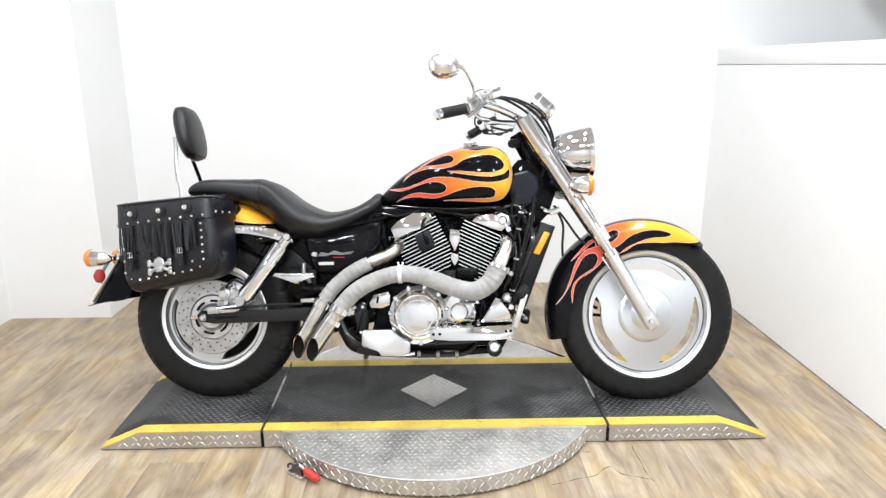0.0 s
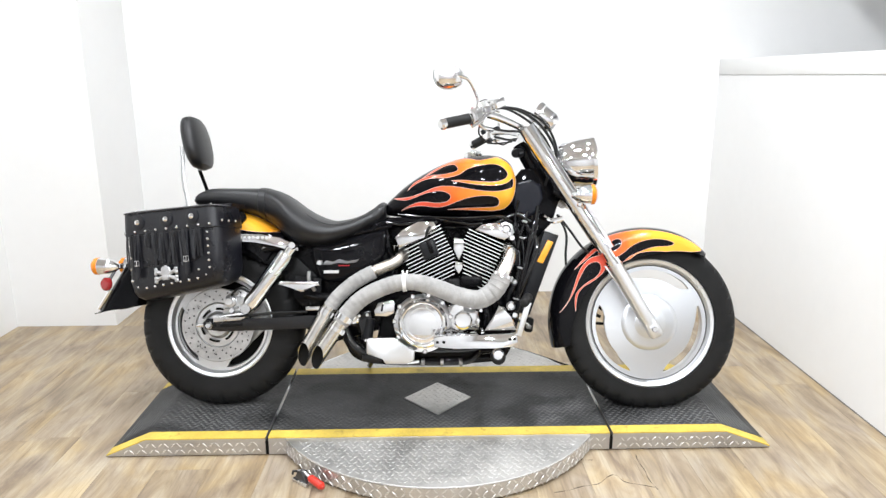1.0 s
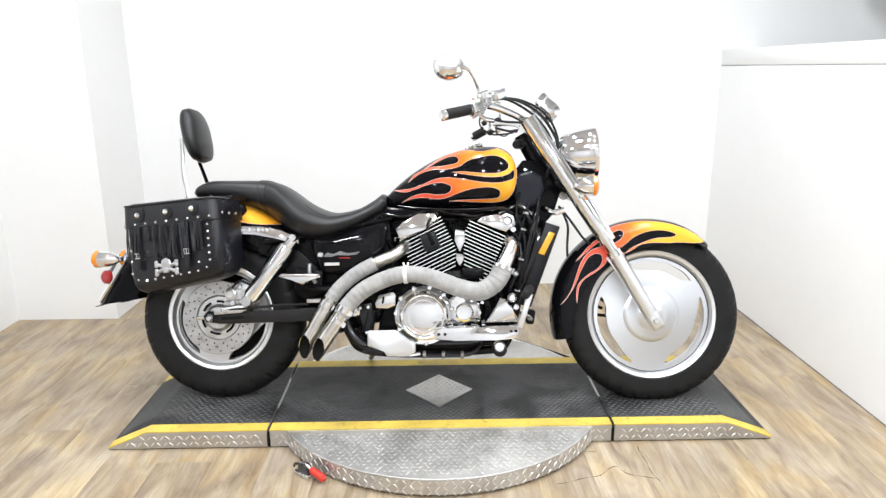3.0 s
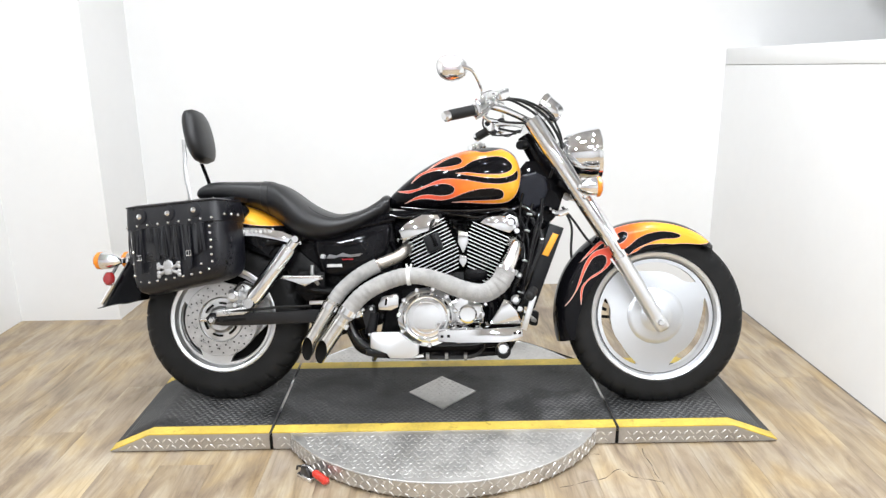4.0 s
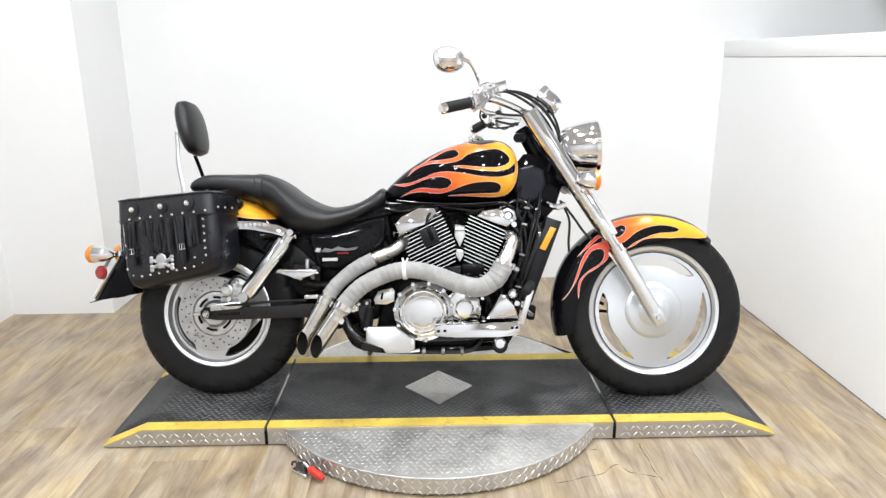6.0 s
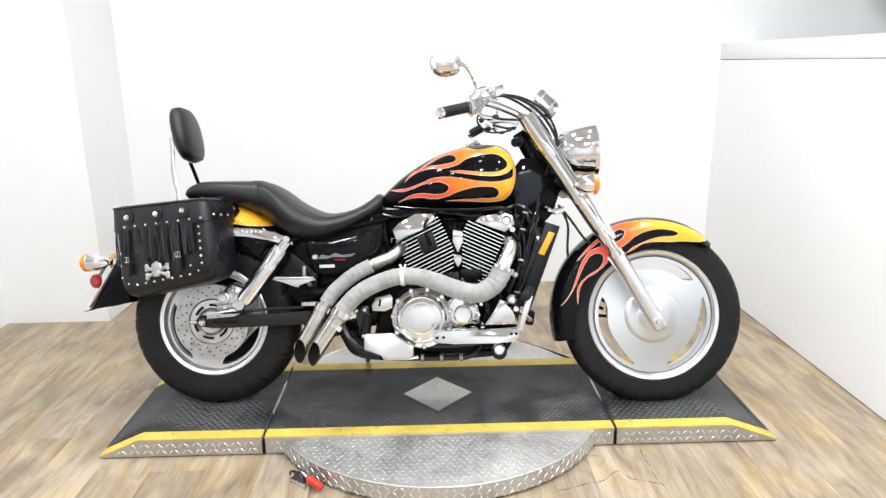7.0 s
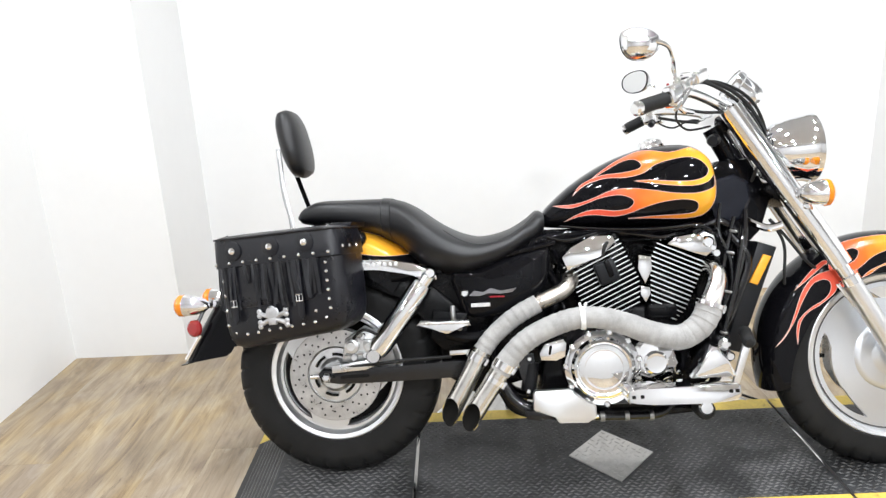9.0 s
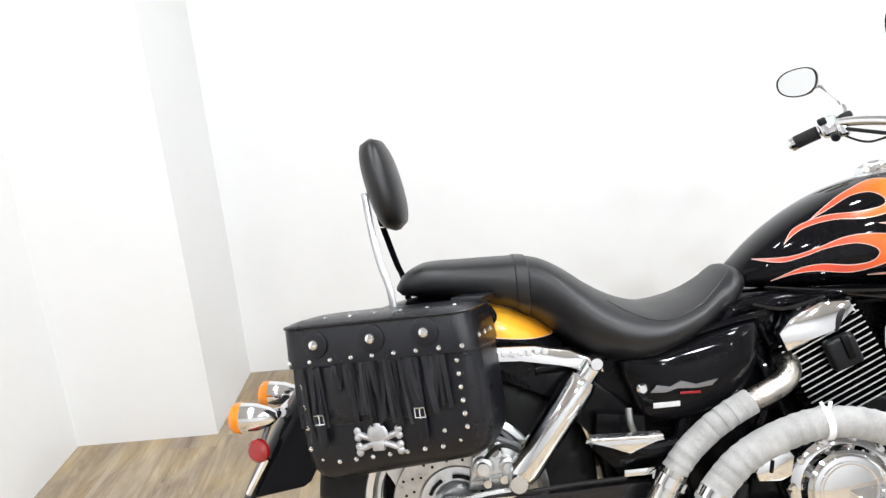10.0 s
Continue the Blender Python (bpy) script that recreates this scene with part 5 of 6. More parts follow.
for dx, lean in ((-0.007, -20), (0.006, 14)):
    part("tie_tail", rbox((0.007, 0.004, 0.020), pose(-0.080 + dx, -0.228, 0.512, 0, lean, 0), 0.001, 1), TIEWHITE, tie)

# radiator, plastic shroud and reflector
rad = part("radiator", slab([(0.430, 0.668), (0.484, 0.650), (0.375, 0.352), (0.330, 0.362)], -0.125, 0.125, 0.008), PLASTIC, bike, "dark plastic radiator shroud")
part("reflector", slab([(0.441, 0.632), (0.463, 0.625), (0.423, 0.545), (0.401, 0.553)], -0.136, -0.126, 0.003), REFLEX, rad, "rectangular amber reflector")
bm = bmesh.new()
for k in range(20):
    z = 0.38 + 0.0135 * k
    rbox((0.004, 0.21, 0.004), pose(0.376 + (z - 0.36) * 0.365, 0, z), 0, 1, bm)
part("core_grille", bm, DARKMETAL, rad)
part("neck_cover", slab([(0.303, 0.815), (0.335, 0.852), (0.385, 0.864), (0.424, 0.842), (0.432, 0.790), (0.405, 0.735), (0.365, 0.715), (0.325, 0.735)], -0.085, 0.085, 0.010), SHROUD, bike, "dark plastic steering neck cover", sharp=0.2)
part("horn_bracket", tube([(0.415, -0.06, 0.735), (0.46, -0.11, 0.705), (0.50, -0.12, 0.712)], 0.011, 10), CHROME, bike)
part("ignition_switch", spin([(0, 0.03), (0.014, 0.03), (0.018, 0.02), (0.018, -0.03), (0, -0.03)], along((0.335, -0.06, 0.965), (0.31, -0.12, 0.955)), 16), PLASTIC, bike)
part("coolant_hose", tube([(0.35, -0.10, 0.70), (0.40, -0.125, 0.62), (0.37, -0.13, 0.52), (0.33, -0.12, 0.42)], 0.012, 10), HOSE, bike)
part("wiring_sleeve", tube([(0.41, -0.09, 0.76), (0.395, -0.12, 0.66), (0.365, -0.135, 0.56), (0.345, -0.13, 0.46)], 0.008, 8), HOSE, bike)
part("coolant_hose", tube([(0.26, -0.09, 0.70), (0.33, -0.10, 0.73), (0.38, -0.10, 0.70)], 0.011, 10), HOSE, bike)

for pts, r, m in (([(0.300, -0.10, 0.66), (0.335, -0.12, 0.58), (0.330, -0.13, 0.50), (0.300, -0.13, 0.43), (0.290, -0.13, 0.36)], 0.009, HOSE), ([(0.37, -0.11, 0.74), (0.345, -0.125, 0.66), (0.330, -0.135, 0.60)], 0.006, HOSE),
                  ([(0.32, -0.12, 0.44), (0.33, -0.135, 0.40), (0.315, -0.13, 0.35)], 0.012, HOSE), ([(0.31, -0.11, 0.70), (0.27, -0.12, 0.72), (0.20, -0.115, 0.712), (0.12, -0.11, 0.706)], 0.007, HOSE)):
    part("small_hose", tube(pts, r, 10), m, bike)
for x, z, r in ((0.318, 0.475, 0.011), (0.298, 0.350, 0.010)):
    part("hose_fitting", spin([(0, 0.02), (r * 0.7, 0.02), (r, 0.014), (r, 0.0), (0, 0.0)], along((x, -0.128, z), (x, -0.3, z + 0.02)), 10), CALIPER, bike)
for pts, r in (([(0.335, -0.10, 0.78), (0.322, -0.125, 0.70), (0.345, -0.135, 0.63), (0.352, -0.135, 0.55), (0.325, -0.13, 0.47)], 0.005),
               ([(0.405, -0.09, 0.72), (0.382, -0.13, 0.66), (0.350, -0.145, 0.52), (0.318, -0.145, 0.40), (0.300, -0.14, 0.33)], 0.0065),
               ([(0.02, -0.10, 0.712), (0.10, -0.12, 0.700), (0.16, -0.125, 0.690), (0.20, -0.12, 0.698)], 0.0055),
               ([(-0.16, -0.11, 0.70), (-0.10, -0.125, 0.690), (-0.02, -0.12, 0.708)], 0.005),
               ([(0.30, -0.13, 0.615), (0.325, -0.14, 0.585), (0.322, -0.14, 0.54)], 0.008)):
    part("small_hose", tube(pts, r, 8), HOSE, bike)
for x, z in ((0.346, 0.64), (0.337, 0.53), (0.322, 0.415), (0.355, 0.70)):
    part("hose_clip", rbox((0.020, 0.012, 0.007), pose(x, -0.146, z, 0, 15, 0), 0.002, 1), CALIPER, bike)
part("thermostat_housing", slab([(0.262, 0.690), (0.285, 0.702), (0.312, 0.690), (0.320, 0.660), (0.300, 0.645), (0.275, 0.655)], -0.118, -0.07, 0.007), CASTING, bike)
part("tank_flange", tube([(-0.12, -0.080, 0.731), (-0.04, -0.105, 0.722), (0.06, -0.128, 0.716), (0.16, -0.138, 0.715), (0.25, -0.130, 0.722)], 0.004, 8), HOSE, tank)

# foot controls
pedal = part("brake_pedal", slab([(0.024, 0.290), (0.050, 0.293), (0.308, 0.303), (0.316, 0.298), (0.318, 0.272), (0.306, 0.258), (0.240, 0.252), (0.090, 0.247), (0.086, 0.256), (0.050, 0.254), (0.026, 0.254)], -0.290, -0.200, 0.004), CHROME, bike, "long chrome brake pedal arm")
part("pedal_arm", slab([(0.028, 0.282), (0.060, 0.288), (0.300, 0.300), (0.318, 0.278), (0.250, 0.262), (0.060, 0.248), (0.030, 0.252)], -0.199, -0.180, 0.006), CHROME, pedal)
for x, z in ((0.038, 0.272), (0.060, 0.273), (0.290, 0.284), (0.306, 0.285)):
    part("slot", rbox((0.010, 0.003, 0.009), pose(x, -0.2905, z), 0.001, 1), BLACKED, pedal)
part("control_bracket", slab([(0.205, 0.308), (0.255, 0.398), (0.275, 0.392), (0.292, 0.352), (0.325, 0.312)], -0.250, -0.170, 0.007), CHROME, bike, "chrome forward control bracket")
for x, z, r in ((0.298, 0.395, 0.017), (0.312, 0.362, 0.014), (0.285, 0.345, 0.012)):
    part("bracket_boss", spin([(0, 0.03), (r * 0.6, 0.03), (r, 0.022), (r, -0.03), (0, -0.03)], along((x, -0.200, z), (x, -0.4, z)), 14), CHROME, bike)
peg = part("foot_peg", tube([(0.345, 0.10, 0.320), (0.375, 0.14, 0.300), (0.400, 0.17, 0.286)], 0.012, 12), CHROME, bike, "chrome forward foot peg")
part("peg_rubber", rbox((0.034, 0.085, 0.060), pose(0.403, 0.20, 0.287, 0, 8, 0), 0.010, 3), RUBBER, peg)
part("peg_inlay", rbox((0.020, 0.07, 0.014), pose(0.398, 0.156, 0.283, 0, 8, 0), 0.004, 2), CALIPER, peg)
part("pedal_link", slab([(0.318, 0.290), (0.335, 0.285), (0.372, 0.405), (0.352, 0.412)], -0.225, -0.212, 0.003), ALLOY, bike)
part("pedal_pad", tube([(0.338, -0.290, 0.410), (0.341, -0.282, 0.411), (0.362, -0.196, 0.424), (0.364, -0.188, 0.425)], lambda f, d: 0.017 if 0.05 < f < 0.95 else 0.012, 14, 3), RUBBER, pedal)
pivot = part("pedal_pivot", spin([(0, 0.02), (0.022, 0.02), (0.027, 0.014), (0.027, -0.03), (0, -0.03)], along((0.256, -0.17, 0.205), (0.256, -0.3, 0.205)), 20), RUBBER, bike, "pedal pivot with a chrome cap")
part("pivot_boss", spin([(0, 0.034), (0.016, 0.033), (0.021, 0.026), (0.021, 0.0), (0, 0.0)], along((0.254, -0.17, 0.214), (0.254, -0.3, 0.222)), 20), CHROME, pivot)
part("heel_guard", slab([(-0.222, 0.268), (-0.215, 0.275), (-0.125, 0.277), (-0.110, 0.272), (-0.085, 0.243), (-0.058, 0.238), (-0.048, 0.228), (-0.048, 0.200), (-0.056, 0.190), (-0.075, 0.188), (-0.080, 0.182), (-0.150, 0.182), (-0.158, 0.190), (-0.160, 0.205), (-0.215, 0.215), (-0.222, 0.222)], -0.208, -0.185, 0.005), ALLOY, bike, "polished heel guard plate")
box = part("master_cylinder_cover", slab([(-0.195, 0.352), (-0.200, 0.372), (-0.185, 0.402), (-0.130, 0.415), (-0.120, 0.400), (-0.125, 0.362), (-0.150, 0.350)], -0.175, -0.12, 0.008), CHROME, bike, "chrome master cylinder cover")
part("slot", rbox((0.007, 0.003, 0.026), pose(-0.168, -0.1765, 0.383, 0, 10, 0), 0.001, 1), BLACKED, box)
part("lower_link", tube([(-0.318, -0.13, 0.315), (-0.285, -0.14, 0.250), (-0.240, -0.145, 0.213), (-0.175, -0.14, 0.203)], 0.020, 14), HOSE, bike)
part("stand_lug", slab([(-0.246, 0.214), (-0.178, 0.212), (-0.164, 0.200), (-0.168, 0.184), (-0.200, 0.180), (-0.240, 0.186)], -0.178, -0.150, 0.006), HOSE, bike)
part("master_bracket", slab([(-0.272, 0.366), (-0.212, 0.372), (-0.208, 0.330), (-0.222, 0.248), (-0.236, 0.246), (-0.246, 0.300)], -0.150, -0.138, 0.004), HOSE, bike)
for x, z in ((-0.256, 0.352), (-0.226, 0.355), (-0.231, 0.262)):
    part("bracket_bolt", spin([(0, 0.008), (0.005, 0.008), (0.0075, 0.005), (0.0075, 0), (0, 0)], along((x, -0.150, z), (x, -0.3, z)), 10), CHROME, bike)
part("rear_master", tube([(-0.22, -0.13, 0.34), (-0.23, -0.135, 0.26)], 0.022, 14, 1), PLASTIC, bike)
part("pivot_cap", spin([(0, 0.015), (0.014, 0.015), (0.02, 0.009), (0.02, 0), (0, 0)], along((-0.275, -0.15, 0.338), (-0.275, -0.3, 0.338)), 18), CHROME, bike)
# passenger peg
ppeg = part("passenger_peg", slab([(-0.540, 0.468), (-0.536, 0.475), (-0.392, 0.474), (-0.386, 0.467), (-0.425, 0.462), (-0.444, 0.448), (-0.456, 0.443), (-0.468, 0.449), (-0.490, 0.462)], -0.226, -0.208, 0.004), CHROME, bike, "chrome passenger foot peg")
part("peg_stem", tube([(-0.455, -0.205, 0.455), (-0.45, -0.11, 0.43)], 0.013, 10, 1), CHROME, ppeg)
part("peg_top", rbox((0.140, 0.030, 0.007), pose(-0.462, -0.220, 0.477), 0.003, 2), STEEL, ppeg)
part("linkage", tube([(-0.44, -0.16, 0.515), (-0.438, -0.165, 0.48), (-0.42, -0.15, 0.445)], 0.007, 10), CALIPER, bike)
part("linkage", tube([(-0.46, -0.13, 0.43), (-0.40, -0.14, 0.42), (-0.34, -0.13, 0.425)], 0.016, 10), SATIN, bike)
part("peg_bracket", slab([(-0.50, 0.50), (-0.40, 0.49), (-0.40, 0.40), (-0.47, 0.38), (-0.51, 0.42)], -0.13, -0.105, 0.006), SATIN, bike)
part("chrome_strip", slab([(-0.455, 0.385), (-0.385, 0.388), (-0.385, 0.372), (-0.455, 0.370)], -0.15, -0.14, 0.003), CHROME, bike)
part("side_stand", tube([(-0.20, 0.10, 0.20), (-0.255, 0.24, 0.125), (-0.278, 0.33, 0.092)], 0.011, 10), SATIN, bike)

# saddlebag
BAG = BIKE @ pose(-1.110, -0.176, 0.426) @ pose(0, 0, 0, 0, 0, -17.2) @ pose(0, 0, 0, 0, -5.0, 0)
bag = thing("saddlebag", BAG, "black studded leather saddlebag with fringe and a skull emblem", "saddlebag")


def bag_ring(z, y0, y1, x0, x1, r=0.03):
    """A rounded oblong at height z; outer face at y0."""
    out = []
    for cx, cy, a0 in ((x1 - r, y1 - r, 0), (x0 + r, y1 - r, 90), (x0 + r, y0 + r, 180), (x1 - r, y0 + r, 270)):
        for k in range(7):
            a = math.radians(a0 + 15 * k)
            out.append((cx + r * math.cos(a), cy + r * math.sin(a), z))
    return out




def sag(x, z):
    """The bag hangs lower at its rear end."""
    return z + (x / 0.41 - 0.38) * 0.040 * max(0.0, 1 - z / 0.2)


body_rows = []
for z, inset in ((-0.014, 0.05), (-0.010, 0.034), (0.002, 0.016), (0.022, 0.006), (0.055, 0.001), (0.12, 0.0), (0.2, 0.0), (0.262, 0.003)):
    body_rows.append([(x, y, sag(x, h)) for x, y, h in bag_ring(z, 0.0 + inset * 0.8, 0.165 - inset, 0.004 + inset, 0.410 - inset, 0.036)])
body = part("body", loft(body_rows), LEATHER, bag)
lid_rows = [[(x, y, h + 0.009 * (1 - x / 0.41) * (h > 0.25)) for x, y, h in bag_ring(z, y0, y1, x0, x1, 0.032)] for z, y0, y1, x0, x1 in ((0.216, -0.006, 0.172, 0.0, 0.410), (0.218, -0.008, 0.173, -0.002, 0.411), (0.285, -0.008, 0.173, 0.002, 0.403), (0.294, -0.004, 0.170, 0.006, 0.400), (0.299, 0.008, 0.160, 0.016, 0.390), (0.303, 0.05, 0.12, 0.06, 0.34))]
lid = part("lid", loft(lid_rows), LEATHER, bag, "leather lid with a straight lower edge")
part("lid_piping", tube([Vector(p) + Vector((0, -0.001, 0.009 * (1 - p[0] / 0.41))) for p in bag_ring(0.291, -0.008, 0.173, 0.002, 0.403, 0.032) + [bag_ring(0.291, -0.008, 0.173, 0.002, 0.403, 0.032)[0]]], 0.003, 6, 1), LEATHER, lid)


def dome(x, y, z, r, parent_ob, name="stud", material=CHROME, to=(0, -1, 0)):
    return part(name, spin([(0, r * 0.75), (r * 0.55, r * 0.6), (r * 0.9, r * 0.25), (r, 0), (r * 0.9, -0.001)], along((x, y, z), Vector((x, y, z)) + Vector(to)), 12), material, parent_ob)


for x in (0.080, 0.205, 0.317):
    rosette = part("rosette", spin([(0, 0.004), (0.021, 0.004), (0.0275, 0.002), (0.028, 0.0), (0.02, -0.001)], along((x, -0.009, 0.262), (x, -1, 0.262)), 24), LEATHER, lid, "round leather rosette")
    dome(x - 0.002, -0.013, 0.262, 0.0108, lid, "concho", CHROME)
for k in range(9):
    dome(0.016 + 0.0462 * k, -0.0085, 0.229, 0.0054, lid)
for k in range(3):
    dome(0.4085, 0.035 + 0.04 * k, 0.240, 0.0054, lid, to=(1, 0, 0))
for k in range(7):
    dome(0.035 + 0.056 * k, 0.03, 0.3015 + 0.009 * (1 - (0.035 + 0.056 * k) / 0.41), 0.004, lid, to=(0, 0, 1))
for k in range(9):
    dome(0.050 + 0.0375 * k, 0.004 + (0.002 if k in (0, 8) else 0), sag(0.050 + 0.0375 * k, 0.028 + (0.008 if k in (0, 8) else 0)), 0.0054, body)
for k in range(6):
    dome(0.368, -0.0005 + (0.002 if k == 0 else 0), sag(0.368, 0.062 + 0.028 * k), 0.0054, body)
for k in range(4):
    dome(0.028, 0.001, sag(0.028, 0.06 + 0.04 * k), 0.0054, body)
dome(0.322, 0.0, 0.072, 0.005, body)
# pocket and fringe
part("pocket_flap", slab([(0.03, 0.215), (0.350, 0.215), (0.346, 0.13), (0.315, 0.105), (0.088, 0.098), (0.038, 0.12)], -0.005, 0.004, 0.002), LEATHER, body)
rng = random.Random(4)


def fringe(x0, x1, count, drop):
    for k in range(count):
        x = x0 + (x1 - x0) * (k + 0.5) / count
        length = drop * rng.uniform(0.8, 1.12)
        gather = x0 + (x1 - x0) * (math.floor(k / 4) * 4 + 2) / count
        sway, wid = 0.55 * (gather - x) + rng.uniform(-0.009, 0.009), (x1 - x0) / count * rng.uniform(0.75, 1.15)
        bm = bmesh.new()
        prev = None
        off = -0.0085 - rng.uniform(0, 0.007)
        for j in range(7):
            f = j / 6
            cx, cz, cy = x + sway * f * f, 0.219 - length * f, off - 0.004 * math.sin(f * 3.1 + k)
            tw = rng.uniform(-0.2, 0.2) + 0.5 * math.sin(k * 1.7)
            pair = [bm.verts.new((cx + s * wid / 2 * math.cos(tw), cy + s * wid / 2 * math.sin(tw), cz)) for s in (-1, 1)]
            if prev:
                bm.faces.new((prev[0], prev[1], pair[1], pair[0]))
            prev = pair
        bmesh.ops.solidify(bm, geom=bm.faces[:], thickness=0.0012)
        part("fringe_strand", bm, FRINGE, body)


fringe(0.022, 0.084, 9, 0.140)
fringe(0.108, 0.132, 3, 0.060)
fringe(0.132, 0.258, 17, 0.118)
fringe(0.266, 0.352, 9, 0.104)
for x in (0.068, 0.285):
    strap = part("strap", slab([(x - 0.011, 0.215), (x + 0.011, 0.215), (x + 0.010, 0.065), (x, 0.052), (x - 0.010, 0.065)], -0.014, -0.010, 0.001), LEATHER, body)
    bm = bmesh.new()
    tube([(x - 0.010, -0.016, 0.122), (x + 0.010, -0.016, 0.122), (x + 0.010, -0.016, 0.104), (x - 0.010, -0.016, 0.104), (x - 0.010, -0.016, 0.122)], 0.0018, 6, 1, True, bm)
    tube([(x, -0.016, 0.122), (x, -0.017, 0.102)], 0.0014, 6, 1, True, bm)
    part("buckle", bm, CHROME, body)
# emblem: a flat crossed-bones plate
bm = bmesh.new()
ex, ez = 0.186, 0.062
spin([(0, 0.0062), (0.012, 0.0058), (0.019, 0.004), (0.0225, 0)], along((ex, -0.008, ez + 0.013), (ex, -1, ez + 0.013)), 20, bm)
rbox((0.026, 0.011, 0.022), pose(ex, -0.0085, ez - 0.007), 0.003, 2, bm)
for s in (-1, 1):
    tube([(ex - 0.043, -0.005, ez - 0.015 * s), (ex + 0.043, -0.005, ez + 0.015 * s)], 0.0066, 8, 1, True, bm)
    for e in (-1, 1):
        for dz in (-0.006, 0.006):
            spin([(0, 0.006), (0.005, 0.005), (0.008, 0.001), (0.008, -0.002)], along((ex + e * 0.044, -0.006, ez + 0.015 * s * e + dz), (ex + e * 0.044, -1, ez + 0.015 * s * e + dz)), 10, bm)
part("emblem", bm, PEWTER, body, "pewter skull and crossbones plate")
part("yoke_strap", slab([(0.34, 0.31), (0.41, 0.305), (0.40, 0.29), (0.34, 0.292)], 0.10, 0.25, 0.003), LEATHER, bag)

# ---- the platform ----
X0, X1, XL, XR = -1.146, 1.222, -0.578, 0.647
YF, YB = -0.226, 0.366
lift = thing("bike_platform", pose(0, 0, 0), "low rubber-topped steel motorcycle platform with yellow edges", "platform")


def section(name, outline):
    """One deck: steel side plates with a rubber sheet on top. outline: (x, z) along the front."""
    ends = (outline[0][0] + (0.02 if outline[0][1] < 0.02 else 0.0), outline[-1][0] - (0.02 if outline[-1][1] < 0.02 else 0.0))
    deck = part(name, slab([(x, max(z - 0.004, 0.006)) for x, z in outline] + [(outline[-1][0], 0.005), (outline[0][0], 0.005)], YF, YB, 0.0), SIDEPLATE, lift, "diamond plate sides under a black rubber deck")
    # Recessed black slab added to make the shadow line along the floor.
    part("base", rbox((ends[1] - ends[0], YB - YF - 0.016, 0.01), pose((ends[0] + ends[1]) / 2, (YF + YB) / 2, 0.005), 0), BLACKED, deck)
    for lab, y0, y1, m in (("rubber_sheet", YF + 0.052, YB - 0.062, MATRUB), ("yellow_strip", YF, YF + 0.052, YELLOW), ("yellow_strip", YB - 0.062, YB, YELLOW)):
        bm = bmesh.new()
        top = [[bm.verts.new((x, y, z + dz)) for x, z in outline] for y, dz in ((y0, -0.004), (y0, 0.0), (y1, 0.0), (y1, -0.004))]
        for p, q in zip(top, top[1:]):
            for k in range(len(outline) - 1):
                bm.faces.new((p[k], p[k + 1], q[k + 1], q[k]))
        part(lab, bm, m, deck)
    return deck


deck_l = section("deck", [(X0, 0.0105), (-1.005, TOP), (XL - 0.005, TOP)])
deck_m = section("deck", [(XL + 0.005, TOP), (XR - 0.005, TOP)])
deck_r = section("deck", [(XR + 0.005, TOP), (1.060, TOP), (X1, 0.0105)])
part("joint", rbox((0.012, YB - YF, 0.05), pose(XL, (YF + YB) / 2, 0.03), 0), BLACKED, lift)
part("joint", rbox((0.012, YB - YF, 0.05), pose(XR, (YF + YB) / 2, 0.03), 0), BLACKED, lift)

# raised lugs of the rubber
def lugs(x0, x1, height):
    verts, faces = [], []
    step, row = (0.021, 0.0135) if deck_hole else (0.024, 0.0150)
    nx, ny, big = int((x1 - x0) / step), int((YB - 0.062 - YF - 0.052) / row), step / 0.021
    for i in range(nx):
        for j in range(ny):
            cx, cy = x0 + step * (i + 0.5 + 0.5 * (j % 2)), YF + 0.052 + row * (j + 0.5)
            if cx > x1 - 0.006 or (deck_hole and abs(cx - 0.031) / 0.138 + abs(cy - 0.062) / 0.148 < 1.04):
                continue
            if cx < -1.0 or cx > 1.055:
                continue
            s = 1 if (i + j) % 2 else -1
            k = len(verts)
            z = height(cx)
            for u, v, w in ((-0.0095, -0.003 * s, 0), (0.0, -0.0036 + 0.001 * s, 0), (0.0095, 0.003 * s, 0), (0.0, 0.0036 + 0.001 * s, 0), (0, 0, 1)):
                verts.append((cx + u * big, cy + v * big * 1.2, z + 0.0026 * w * big + 0.0002))
            faces += [(k, k + 1, k + 4), (k + 1, k + 2, k + 4), (k + 2, k + 3, k + 4), (k + 3, k, k + 4)]
    for r0, r1 in ((max(x0, X0 + 0.02), -1.006), (1.061, min(x1, X1 - 0.02))):
        for i in range(int(max(0.0, min(r1, x1) - max(r0, x0)) / 0.013)):
            cx, k = r0 + 0.013 * (i + 0.5), len(verts)
            for u, w in ((-0.004, 0.0002), (0.0, 0.003), (0.004, 0.0002)):
                for y in (YF + 0.054, YB - 0.064):
                    verts.append((cx + u, y, height(cx + u) + w))
            faces += [(k, k + 1, k + 3, k + 2), (k + 2, k + 3, k + 5, k + 4)]
    me = bpy.data.meshes.new("lugs")
    me.from_pydata(verts, [], faces)
    me.materials.append(LUG)
    return me


def stuff(name, me, parent_ob, label):
    ob = new(name, me)
    ob.parent = parent_ob
    return tagged(ob, label, kind="stuff")


def deck_z(x):
    if x < -1.005:
        return TOP - (TOP - 0.0105) * (-1.005 - x) / (-1.005 - X0)
    return TOP if x < 1.06 else TOP - (TOP - 0.0105) * (x - 1.06) / (X1 - 1.06)


